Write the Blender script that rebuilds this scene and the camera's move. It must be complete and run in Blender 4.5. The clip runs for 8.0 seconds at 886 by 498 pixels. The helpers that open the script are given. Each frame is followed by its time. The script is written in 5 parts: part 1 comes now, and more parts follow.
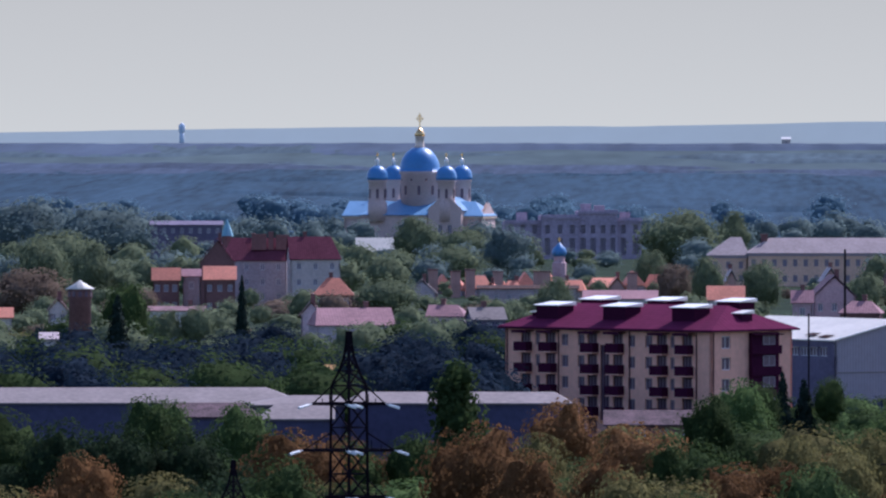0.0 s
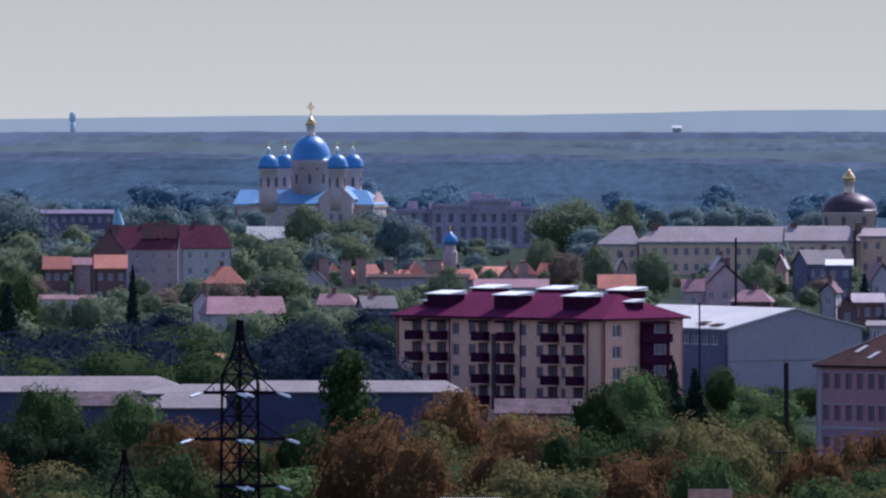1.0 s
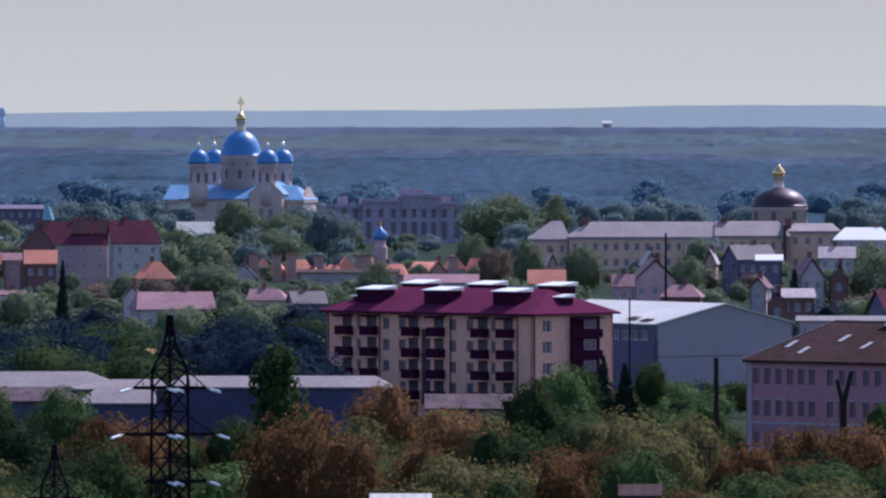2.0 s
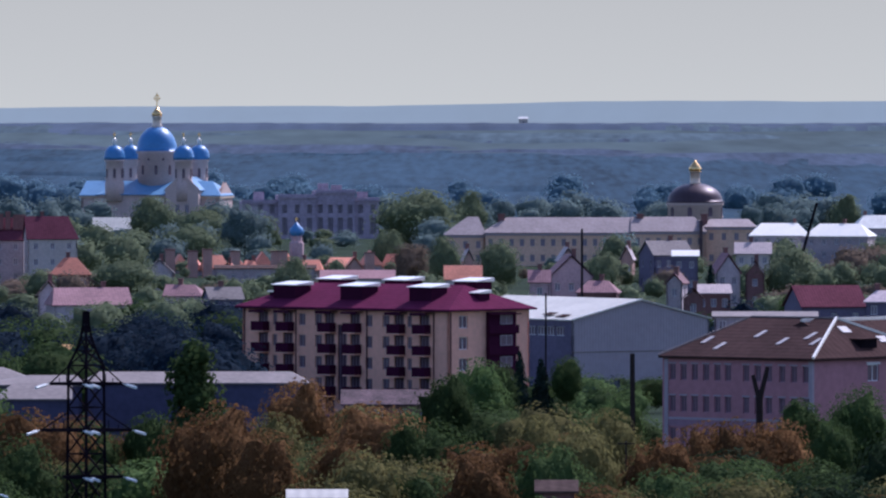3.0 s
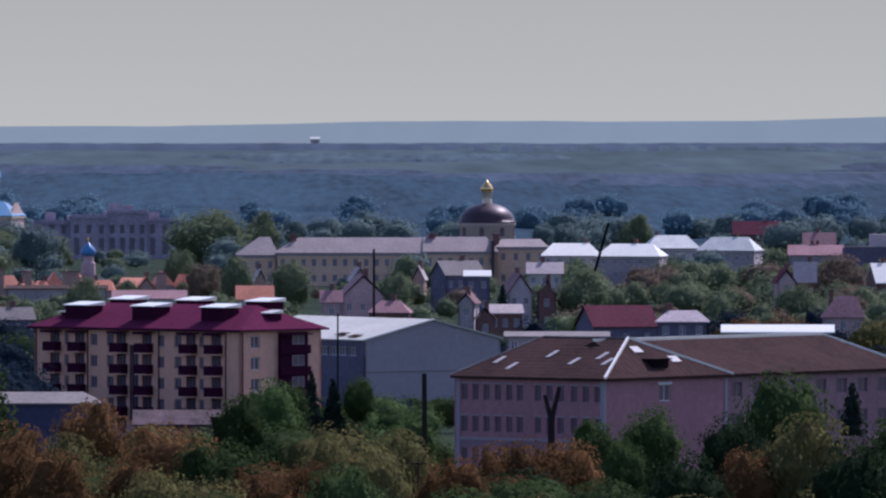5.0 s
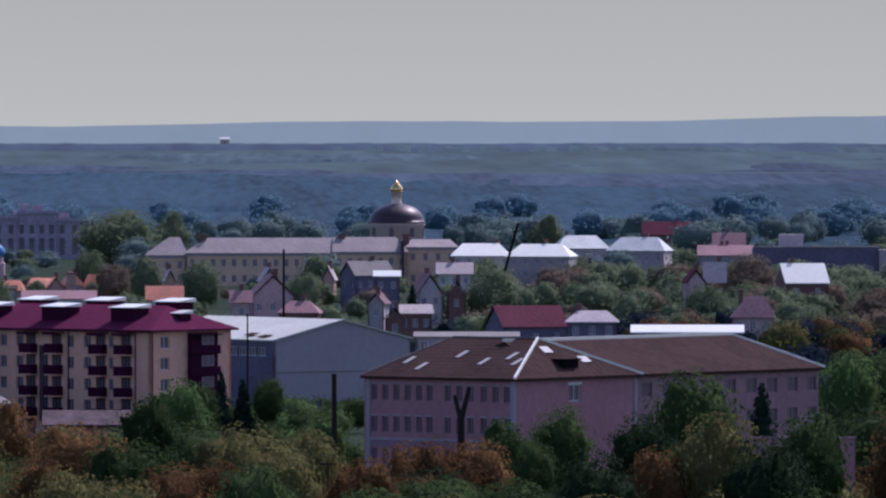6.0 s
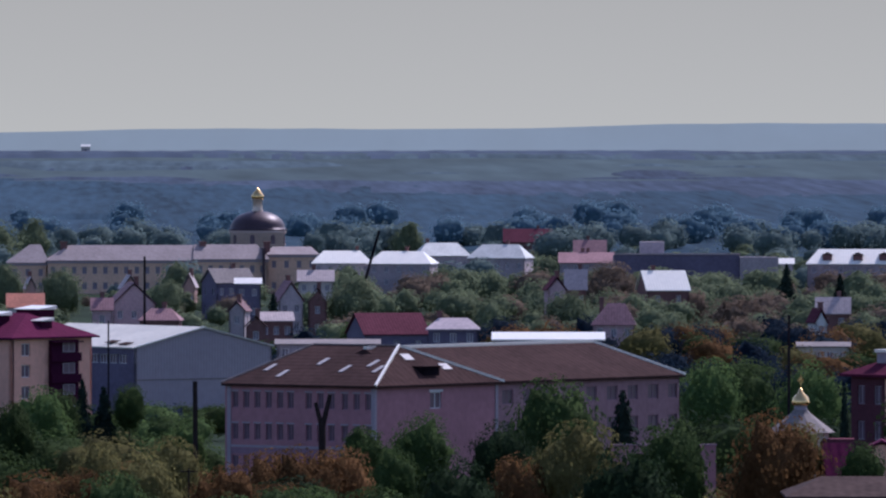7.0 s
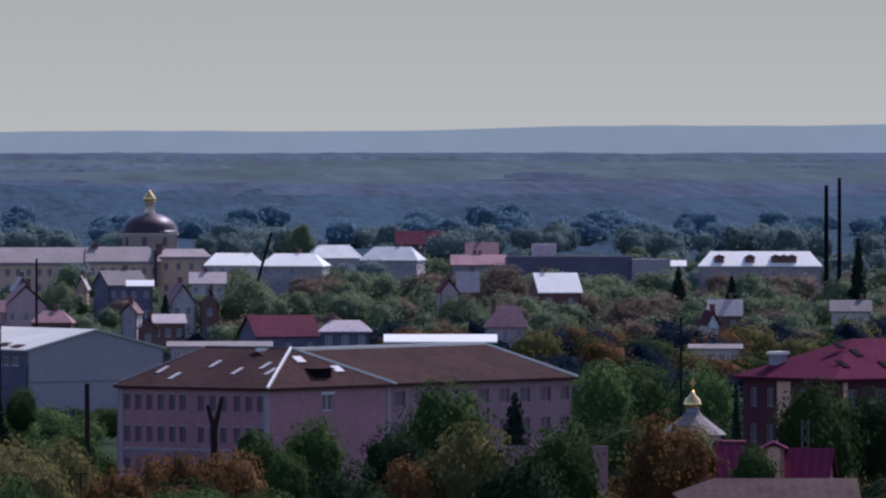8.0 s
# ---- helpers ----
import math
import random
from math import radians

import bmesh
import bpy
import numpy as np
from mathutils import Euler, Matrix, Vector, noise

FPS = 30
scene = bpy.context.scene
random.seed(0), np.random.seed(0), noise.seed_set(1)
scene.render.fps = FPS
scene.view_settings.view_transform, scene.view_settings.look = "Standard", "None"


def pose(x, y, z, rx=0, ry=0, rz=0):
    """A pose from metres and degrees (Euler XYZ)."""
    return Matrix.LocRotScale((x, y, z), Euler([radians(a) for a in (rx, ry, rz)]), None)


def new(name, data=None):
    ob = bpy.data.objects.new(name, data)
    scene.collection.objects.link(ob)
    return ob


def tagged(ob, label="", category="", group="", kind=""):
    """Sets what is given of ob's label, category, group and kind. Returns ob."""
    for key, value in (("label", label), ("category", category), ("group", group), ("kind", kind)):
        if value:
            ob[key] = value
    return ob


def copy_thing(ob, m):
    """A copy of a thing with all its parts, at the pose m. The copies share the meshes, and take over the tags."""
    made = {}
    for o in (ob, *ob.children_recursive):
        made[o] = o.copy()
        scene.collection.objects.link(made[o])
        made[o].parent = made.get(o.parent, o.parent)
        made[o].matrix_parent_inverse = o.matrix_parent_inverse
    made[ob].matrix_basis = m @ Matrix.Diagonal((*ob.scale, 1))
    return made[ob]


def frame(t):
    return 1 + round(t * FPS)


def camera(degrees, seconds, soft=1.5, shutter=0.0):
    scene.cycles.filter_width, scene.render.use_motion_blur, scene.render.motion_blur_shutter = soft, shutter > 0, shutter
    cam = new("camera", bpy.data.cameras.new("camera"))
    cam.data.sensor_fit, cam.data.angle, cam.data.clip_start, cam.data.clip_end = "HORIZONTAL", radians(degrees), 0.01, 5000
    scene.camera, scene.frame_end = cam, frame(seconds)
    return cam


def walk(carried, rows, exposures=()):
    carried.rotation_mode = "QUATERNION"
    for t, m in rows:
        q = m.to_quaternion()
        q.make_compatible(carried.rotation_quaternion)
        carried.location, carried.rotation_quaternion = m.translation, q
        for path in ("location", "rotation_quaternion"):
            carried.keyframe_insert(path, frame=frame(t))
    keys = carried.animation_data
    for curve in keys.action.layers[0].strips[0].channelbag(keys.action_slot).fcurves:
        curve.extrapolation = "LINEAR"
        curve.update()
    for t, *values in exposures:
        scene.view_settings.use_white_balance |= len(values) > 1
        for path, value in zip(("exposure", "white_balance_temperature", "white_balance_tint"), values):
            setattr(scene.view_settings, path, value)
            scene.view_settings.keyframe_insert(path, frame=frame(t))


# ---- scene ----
# Site plan fitted to the camera's view: bearings and levels are its pixel columns and rows, 1/16000 radian each, from
# the lookout, which stands 40 m above the plain.
EYE, UNIT, MID_COLUMN, HORIZON_ROW = 40.0, 16000.0, 784.0, 215.0


def way(b):
    return (b - MID_COLUMN) / UNIT


def spot(b, d):
    """The place on the plain at pixel column b of the camera's view and distance d."""
    return d * math.sin(way(b)), d * math.cos(way(b))


def rise(v, d):
    """The height above the plain of what stands at pixel row v of the camera's view at distance d."""
    return EYE - d * (v - HORIZON_ROW) / UNIT


# ---- camera ----
cam = camera(5.6105, 8.0, soft=2.3)
PAN = [(0.0, -553, -14), (0.5, -455, -2), (1.0, -360, 6), (1.5, -299, 1), (1.7, -275, 6), (2.8, -120, 22), (3.0, -88, 22), (3.5, 0, 0), (4.0, 86.5, -6.5),
       (4.5, 183, -14), (4.7, 228, -16), (5.8, 396, -3), (6.0, 440, -14), (6.5, 564, -31), (7.0, 686, -27), (7.5, 774, -25), (8.0, 877, -31)]
ROWS = []
for t, turn, lift in PAN:
    ROWS.append((t, pose(0, 0, EYE, 90 - math.degrees((441 - HORIZON_ROW + lift) / UNIT), 0, -math.degrees(turn / UNIT))))
walk(cam, ROWS, exposures=[(0.0, 0.19, 5400, 27), (1.5, 0.12, 5400, 27), (3.0, 0.11, 5400, 27), (3.7, 0.06, 5450, 27), (4.5, -0.12, 5500, 27), (6.0, -0.15, 5500, 27), (8.0, -0.19, 5500, 27)])

# ---- light ----
SUN_EL, SUN_AZ = radians(46), radians(37)  # azimuth clockwise from the middle of the view
world = bpy.data.worlds.new("sky")
scene.world = world
world.use_nodes = True
wn = world.node_tree
sky = wn.nodes.new("ShaderNodeTexSky")
sky.sky_type = "NISHITA"
sky.sun_disc = False
sky.sun_elevation, sky.sun_rotation = SUN_EL, SUN_AZ
sky.air_density, sky.dust_density, sky.ozone_density = 1.0, 1.6, 2.0
back = wn.nodes["Background"]
back.inputs[1].default_value = 0.15
wn.links.new(sky.outputs[0], back.inputs[0])
sun_data = bpy.data.lights.new("sun", "SUN")
sun_data.energy, sun_data.angle, sun_data.color = 4.2, radians(0.5), (1.0, 0.95, 0.87)
sun = new("sun", sun_data)
toward = Vector((math.sin(SUN_AZ) * math.cos(SUN_EL), math.cos(SUN_AZ) * math.cos(SUN_EL), math.sin(SUN_EL)))
sun.matrix_world = Matrix.Translation((0, 0, 300)) @ toward.to_track_quat("Z", "Y").to_matrix().to_4x4()


# ---- materials ----
def mat(name, color, rough=0.8, vary=0.25, size=2.0, bump=0.2, metal=0.0, ribs=0.0, island=0.0, each=0.0, thin=0.0, deep=1.0):
    """A worn surface: two scales of stain, fine relief, optional sheet ribs, and change from piece to piece."""
    m = bpy.data.materials.new(name)
    m.use_nodes = True
    nt = m.node_tree
    n, l = nt.nodes, nt.links
    b = n["Principled BSDF"]
    b.inputs["Roughness"].default_value, b.inputs["Metallic"].default_value = rough, metal
    b.inputs["Specular IOR Level"].default_value = 0.03 if thin or rough >= 0.9 else 0.22 if rough >= 0.45 else 0.5
    tc = n.new("ShaderNodeTexCoord")
    big, small = n.new("ShaderNodeTexNoise"), n.new("ShaderNodeTexNoise")
    big.inputs["Scale"].default_value, small.inputs["Scale"].default_value = 1.0 / size, 8.0 / size
    big.inputs["Detail"].default_value = small.inputs["Detail"].default_value = 5
    mp = n.new("ShaderNodeMapping")
    mp.inputs["Scale"].default_value = (1.0, deep, 1.0)
    l.new(tc.outputs["Object"], mp.inputs["Vector"])
    for q in (big, small):
        l.new(mp.outputs[0], q.inputs["Vector"])
    add = n.new("ShaderNodeMath")
    add.operation = "ADD"
    l.new(big.outputs["Fac"], add.inputs[0])
    l.new(small.outputs["Fac"], add.inputs[1])
    last = add.outputs[0]
    low, high = 1 - vary, 1 + vary
    rng = n.new("ShaderNodeMapRange")
    rng.inputs["From Min"].default_value, rng.inputs["From Max"].default_value = 0.7, 1.3
    rng.inputs["To Min"].default_value, rng.inputs["To Max"].default_value = low, high
    l.new(last, rng.inputs["Value"])
    val = rng.outputs[0]
    for kind, amount in (("ShaderNodeNewGeometry", island), ("ShaderNodeObjectInfo", each)):
        if amount:
            g = n.new(kind)
            r2 = n.new("ShaderNodeMapRange")
            r2.inputs["To Min"].default_value, r2.inputs["To Max"].default_value = 1 - amount, 1 + amount
            l.new(g.outputs["Random Per Island" if kind == "ShaderNodeNewGeometry" else "Random"], r2.inputs["Value"])
            mul = n.new("ShaderNodeMath")
            mul.operation = "MULTIPLY"
            l.new(val, mul.inputs[0])
            l.new(r2.outputs[0], mul.inputs[1])
            val = mul.outputs[0]
    mix = n.new("ShaderNodeVectorMath")
    mix.operation = "SCALE"
    mix.inputs[0].default_value = color
    l.new(val, mix.inputs["Scale"])
    l.new(mix.outputs[0], b.inputs["Base Color"])
    bp = n.new("ShaderNodeBump")
    bp.inputs["Strength"].default_value, bp.inputs["Distance"].default_value = bump, 0.22 if thin else 0.05
    l.new(small.outputs["Fac"], bp.inputs["Height"])
    if ribs:
        w = n.new("ShaderNodeTexWave")
        w.inputs["Scale"].default_value = 0.314 / ribs * 1.0
        w.inputs["Distortion"].default_value = 0.4
        l.new(tc.outputs["Object"], w.inputs["Vector"])
        b2 = n.new("ShaderNodeBump")
        b2.inputs["Strength"].default_value, b2.inputs["Distance"].default_value = 0.4, 0.06
        l.new(w.outputs["Fac"], b2.inputs["Height"])
        l.new(bp.outputs[0], b2.inputs["Normal"])
        bp = b2
    l.new(bp.outputs[0], b.inputs["Normal"])
    if thin:
        tr, ms = n.new("ShaderNodeBsdfTranslucent"), n.new("ShaderNodeMixShader")
        ms.inputs[0].default_value = thin
        l.new(mix.outputs[0], tr.inputs["Color"])
        l.new(b.outputs[0], ms.inputs[1])
        l.new(tr.outputs[0], ms.inputs[2])
        l.new(ms.outputs[0], n["Material Output"].inputs["Surface"])
    return m


CREAM = mat("cream_render", (0.80, 0.42, 0.295), 0.85, 0.10, 6)
PINK = mat("pink_render", (0.41, 0.198, 0.212), 0.85, 0.14, 6)
PINK_DEEP = mat("plinth_paint", (0.30, 0.18, 0.22), 0.85, 0.14, 6)
YELLOW = mat("ochre_render", (0.70, 0.45, 0.31), 0.85, 0.15, 6)
WALL_GREY = mat("grey_cladding", (0.35, 0.30, 0.315), 0.7, 0.08, 8, ribs=0.5)
# The blue-purple cast of walls in shadow is put into this colour.
WALL_SHADE_BLUE = mat("shade_blue_wall", (0.075, 0.070, 0.120), 0.85, 0.2, 6)
# Paler copy, mostly for far walls, lifted in colour for distance.
WALL_SHADE_PALE = mat("pale_shade_blue_wall", (0.150, 0.125, 0.175), 0.85, 0.2, 6)
WALL_PALE = mat("pale_render", (0.55, 0.47, 0.42), 0.85, 0.15, 5)
WALL_BROWN = mat("brown_brick", (0.20, 0.10, 0.09), 0.85, 0.2, 4)
# Old brick, with haze over the palace put in as pale purple-grey.
WALL_RUIN = mat("hazed_old_brick", (0.38, 0.31, 0.36), 0.9, 0.25, 7)
MAROON = mat("maroon_sheet_roof", (0.112, 0.017, 0.050), 0.92, 0.15, 7, ribs=0.8)
MAROON_DARK = mat("maroon_cladding", (0.048, 0.009, 0.027), 0.92, 0.15, 3, ribs=0.4)
RED_ROOF = mat("dull_red_roof", (0.13, 0.040, 0.055), 0.9, 0.2, 5, ribs=0.5)
ORANGE_ROOF = mat("orange_tile_roof", (0.66, 0.23, 0.14), 0.7, 0.2, 4, ribs=0.4, each=0.2)
BROWN_ROOF = mat("weathered_brown_sheet_roof", (0.056, 0.031, 0.028), 0.92, 0.28, 6, ribs=0.9)
PINK_ROOF = mat("faded_pink_roof", (0.26, 0.135, 0.14), 0.8, 0.25, 5, ribs=0.5, each=0.25)
GREY_ROOF = mat("grey_fibre_roof", (0.215, 0.178, 0.165), 0.8, 0.22, 5)
ZINC = mat("grey_zinc_roof", (0.50, 0.50, 0.47), 0.5, 0.2, 4, metal=0.2, ribs=0.6)
WHITE_METAL = mat("white_metal_cap", (0.93, 0.86, 0.74), 0.3, 0.06, 4, metal=0.2)
STUCCO = mat("church_stucco", (0.58, 0.43, 0.375), 0.85, 0.12, 5)
BLUE = mat("blue_dome_paint", (0.06, 0.21, 0.43), 0.4, 0.12, 5)
SKY_BLUE = mat("sky_blue_sheet_roof", (0.12, 0.26, 0.42), 0.45, 0.12, 7, ribs=0.7)
GOLD = mat("gilt", (0.85, 0.55, 0.22), 0.22, 0.08, 2, metal=1.0)
DOME_DARK = mat("dark_copper_dome", (0.075, 0.048, 0.055), 0.45, 0.2, 4, metal=0.25)
STEEL = mat("dark_rusty_steel", (0.013, 0.009, 0.013), 0.92, 0.3, 2)
GLASS_INS = mat("white_insulator", (0.8, 0.82, 0.8), 0.2, 0.05, 1)
TIMBER = mat("dark_old_timber", (0.03, 0.022, 0.024), 0.9, 0.3, 1)
# Panes of far buildings, lightened in colour as haze would lighten them.
PANE_HAZED = mat("hazed_far_glass", (0.22, 0.18, 0.22), 0.3, 0.1, 2, bump=0.02)
PANE = mat("window_glass", (0.12, 0.075, 0.10), 0.3, 0.1, 2, bump=0.02)
FRAME = mat("white_window_frame", (0.7, 0.68, 0.66), 0.5, 0.05, 1)
SKYLIGHT = mat("translucent_skylight_sheet", (0.42, 0.38, 0.37), 0.6, 0.1, 2)
EARTH = mat("field_earth_and_grass", (0.024, 0.038, 0.020), 0.95, 0.4, 40)
BARK = mat("bark", (0.035, 0.026, 0.024), 0.95, 0.3, 0.6)
LEAF = mat("green_leaves", (0.058, 0.088, 0.030), 0.9, 0.35, 2.5, island=0.16, each=0.3, bump=0.8, thin=0.45)
LEAF_FRESH = mat("fresh_green_leaves", (0.098, 0.150, 0.050), 0.9, 0.35, 2.5, island=0.16, each=0.25, bump=0.8, thin=0.45)
LEAF_RUST = mat("russet_leaves", (0.165, 0.088, 0.036), 0.9, 0.4, 2.5, island=0.16, each=0.3, bump=0.8, thin=0.45)
LEAF_OLIVE = mat("olive_yellow_leaves", (0.150, 0.136, 0.050), 0.9, 0.35, 2.5, island=0.16, each=0.2, bump=0.8, thin=0.45)
LEAF_DARK = mat("dark_conifer_needles", (0.018, 0.030, 0.022), 0.8, 0.3, 3, island=0.3, each=0.2, thin=0.1)
# Haze over the nearer far woods is put into this colour.
WOODS = mat("hazed_far_woodland", (0.031, 0.058, 0.082), 0.95, 0.36, 30, bump=0.0, deep=0.05)
# Airlight over the ridge is put into its base colour and emission.
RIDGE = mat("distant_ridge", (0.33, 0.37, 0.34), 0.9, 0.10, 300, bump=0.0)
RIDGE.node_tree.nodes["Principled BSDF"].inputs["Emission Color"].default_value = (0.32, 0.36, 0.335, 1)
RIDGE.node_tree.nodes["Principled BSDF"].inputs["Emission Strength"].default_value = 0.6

FRAME_DULL = mat("dull_pale_frame", (0.36, 0.30, 0.32), 0.6, 0.1, 1)
# For solid boxes inside buildings; an unlit room's darkness put into colour.
INNER = mat("dark_inner_fill", (0.10, 0.08, 0.08), 0.9, 0.1, 3)
PINK_PALE = mat("faded_pink_render", (0.33, 0.19, 0.20), 0.85, 0.16, 5)
PALE_ROOF = mat("pale_sheet_roof", (0.55, 0.51, 0.43), 0.5, 0.12, 7, ribs=0.9)
PATCH_ROOF = mat("patched_rusty_roof", (0.085, 0.050, 0.055), 0.85, 0.85, 1.8)
OCHRE = mat("ochre_paint", (0.45, 0.25, 0.08), 0.7, 0.15, 3)
STUCCO_WARM = mat("warm_stucco", (0.60, 0.46, 0.33), 0.85, 0.12, 4)
GILT_PALE = mat("pale_gilt_and_stone", (0.72, 0.56, 0.42), 0.4, 0.15, 1, metal=0.3)
WALL_GREYISH = mat("grey_render", (0.46, 0.37, 0.37), 0.85, 0.2, 5, each=0.25)
WALL_WHITE = mat("whitewash", (0.72, 0.68, 0.64), 0.85, 0.15, 4)
WALL_PINKISH = mat("dusty_pink_render", (0.52, 0.34, 0.34), 0.85, 0.18, 4)
MONASTERY_ROOF = mat("pinkish_grey_sheet_roof", (0.34, 0.27, 0.255), 0.8, 0.18, 6)
BRICK_PINK = mat("pink_brick", (0.46, 0.27, 0.22), 0.85, 0.18, 2)
BRICK_RED = mat("dark_red_brick", (0.095, 0.028, 0.038), 0.8, 0.2, 3)
MAROON_DULL = mat("purple_brown_roof", (0.12, 0.06, 0.075), 0.7, 0.2, 5, ribs=0.5)
MAROON_TILE = mat("maroon_tile_roof", (0.100, 0.018, 0.040), 0.92, 0.2, 5, ribs=0.35)
PALE_PINK = mat("pale_pink_sheet_roof", (0.46, 0.36, 0.34), 0.6, 0.2, 5, ribs=0.5)
BROWN_GREY = mat("grey_brown_roof", (0.085, 0.056, 0.048), 0.92, 0.3, 5, ribs=0.9)
WHITE_ROOF = mat("bright_white_metal_roof", (0.93, 0.86, 0.73), 0.3, 0.06, 7, ribs=0.6)
TEAL = mat("pale_teal_spire", (0.20, 0.40, 0.46), 0.5, 0.1, 2)
# Green and russet leaves for far trees, distance haze put into the colours.
LEAF_GREEN_HAZED = mat("hazed_green_leaves", (0.158, 0.188, 0.106), 0.95, 0.32, 7, island=0.04, bump=0.0, thin=0.45)
LEAF_RUST_HAZED = mat("hazed_russet_leaves", (0.190, 0.142, 0.102), 0.95, 0.3, 6, island=0.04, bump=0.0, thin=0.45)
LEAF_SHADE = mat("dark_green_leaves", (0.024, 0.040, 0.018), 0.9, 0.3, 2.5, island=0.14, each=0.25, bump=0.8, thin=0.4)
# The navy cast of the shaded, hazy tree belt is put into this colour.
LEAF_NAVY_SHADE = mat("shade_navy_leaves", (0.016, 0.029, 0.046), 0.9, 0.3, 3, island=0.12, each=0.25, bump=0.8, thin=0.4)
# Leaves of the farthest trees, haze mixed in as blue and low contrast.
LEAF_DEEP_HAZED = mat("hazed_blue_leaves", (0.125, 0.205, 0.255), 0.95, 0.16, 8, bump=0.0, thin=0.55)
LEAF_BLUE_HAZED = mat("hazed_blue_green_leaves", (0.155, 0.205, 0.190), 0.95, 0.22, 6, island=0.06, bump=0.0, thin=0.5)
# Woodland and field colours with haze put in, one for each distance band.
WOODS_MID = mat("hazed_grey_purple_woodland", (0.054, 0.072, 0.102), 0.95, 0.34, 40, bump=0.0, deep=0.05)
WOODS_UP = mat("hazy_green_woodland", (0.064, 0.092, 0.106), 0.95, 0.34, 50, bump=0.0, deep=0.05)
WOODS_LINE = mat("hazed_dark_treeline", (0.066, 0.088, 0.122), 0.95, 0.25, 130, bump=0.0, deep=0.05)
# The water tower's pale blue is distance haze put into its colour.
TOWER_HAZED = mat("hazed_tower_blue", (0.58, 0.66, 0.72), 0.95, 0.1, 4, bump=0.0)
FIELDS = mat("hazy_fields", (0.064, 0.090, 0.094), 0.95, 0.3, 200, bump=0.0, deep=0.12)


# ---- mesh helpers ----
def part(name, bm, material, parent=None, label="", at=None):
    me = bpy.data.meshes.new(name)
    if not isinstance(bm, bpy.types.Mesh):
        bmesh.ops.recalc_face_normals(bm, faces=bm.faces)
        bm.to_mesh(me)
        bm.free()
        me.materials.append(material)
    else:
        me = bm
    ob = new(name, me)
    if parent:
        ob.parent = parent
    if at is not None:
        ob.matrix_local = at
    if label:
        ob["label"] = label
    return ob


def box(x0, x1, y0, y1, z0, z1, bm=None):
    bm = bm or bmesh.new()
    v = [bm.verts.new(p) for p in ((x0, y0, z0), (x1, y0, z0), (x1, y1, z0), (x0, y1, z0), (x0, y0, z1), (x1, y0, z1), (x1, y1, z1), (x0, y1, z1))]
    for f in ((3, 2, 1, 0), (4, 5, 6, 7), (0, 1, 5, 4), (1, 2, 6, 5), (2, 3, 7, 6), (3, 0, 4, 7)):
        bm.faces.new([v[i] for i in f])
    return bm


def wedge(x0, x1, y0, y1, z, low, high):
    """A slab whose top slopes up along x, from low to high."""
    bm = box(x0, x1, y0, y1, z, z + low)
    for v in bm.verts:
        if v.co.z > z + low / 2 and v.co.x > (x0 + x1) / 2:
            v.co.z = z + high
    return bm


def beam(a, b, r, bm=None, sides=4, r2=None):
    """A straight bar from a to b."""
    bm = bm or bmesh.new()
    a, b = Vector(a), Vector(b)
    q = (b - a).to_track_quat("Z", "Y").to_matrix()
    rings = []
    for p, rad in ((a, r), (b, r if r2 is None else r2)):
        rings.append([bm.verts.new(p + q @ Vector((rad * math.cos(2 * math.pi * (i + .5) / sides), rad * math.sin(2 * math.pi * (i + .5) / sides), 0))) for i in range(sides)])
    for i in range(sides):
        j = (i + 1) % sides
        bm.faces.new((rings[0][i], rings[0][j], rings[1][j], rings[1][i]))
    bm.faces.new(rings[0][::-1])
    bm.faces.new(rings[1])
    return bm


def rod(points, r):
    """One square bar bent through all the points."""
    bm = bmesh.new()
    rings = []
    for p in points:
        rings.append([bm.verts.new((p[0] + r * x, p[1] + r * y, p[2])) for x, y in ((-1, -1), (1, -1), (1, 1), (-1, 1))])
    for a, c in zip(rings, rings[1:]):
        for i in range(4):
            bm.faces.new((a[i], a[(i + 1) % 4], c[(i + 1) % 4], c[i]))
    bm.faces.new(rings[0][::-1])
    bm.faces.new(rings[-1])
    return bm


def lathe(profile, sides=24, at=(0, 0, 0), bm=None, smooth=True):
    """A turned body from (radius, height) pairs."""
    bm = bm or bmesh.new()
    rings = []
    for r, z in profile:
        rings.append([bm.verts.new((at[0] + r * math.cos(2 * math.pi * i / sides), at[1] + r * math.sin(2 * math.pi * i / sides), at[2] + z)) for i in range(sides)])
    for a, b in zip(rings, rings[1:]):
        for i in range(sides):
            j = (i + 1) % sides
            bm.faces.new((a[i], a[j], b[j], b[i])).smooth = smooth
    bm.faces.new(rings[0][::-1])
    bm.faces.new(rings[-1])
    return bm


def dome(r, h, steps=9):
    return [(max(0.03, r * math.cos(math.pi / 2 * i / steps)), h * math.sin(math.pi / 2 * i / steps)) for i in range(steps + 1)]


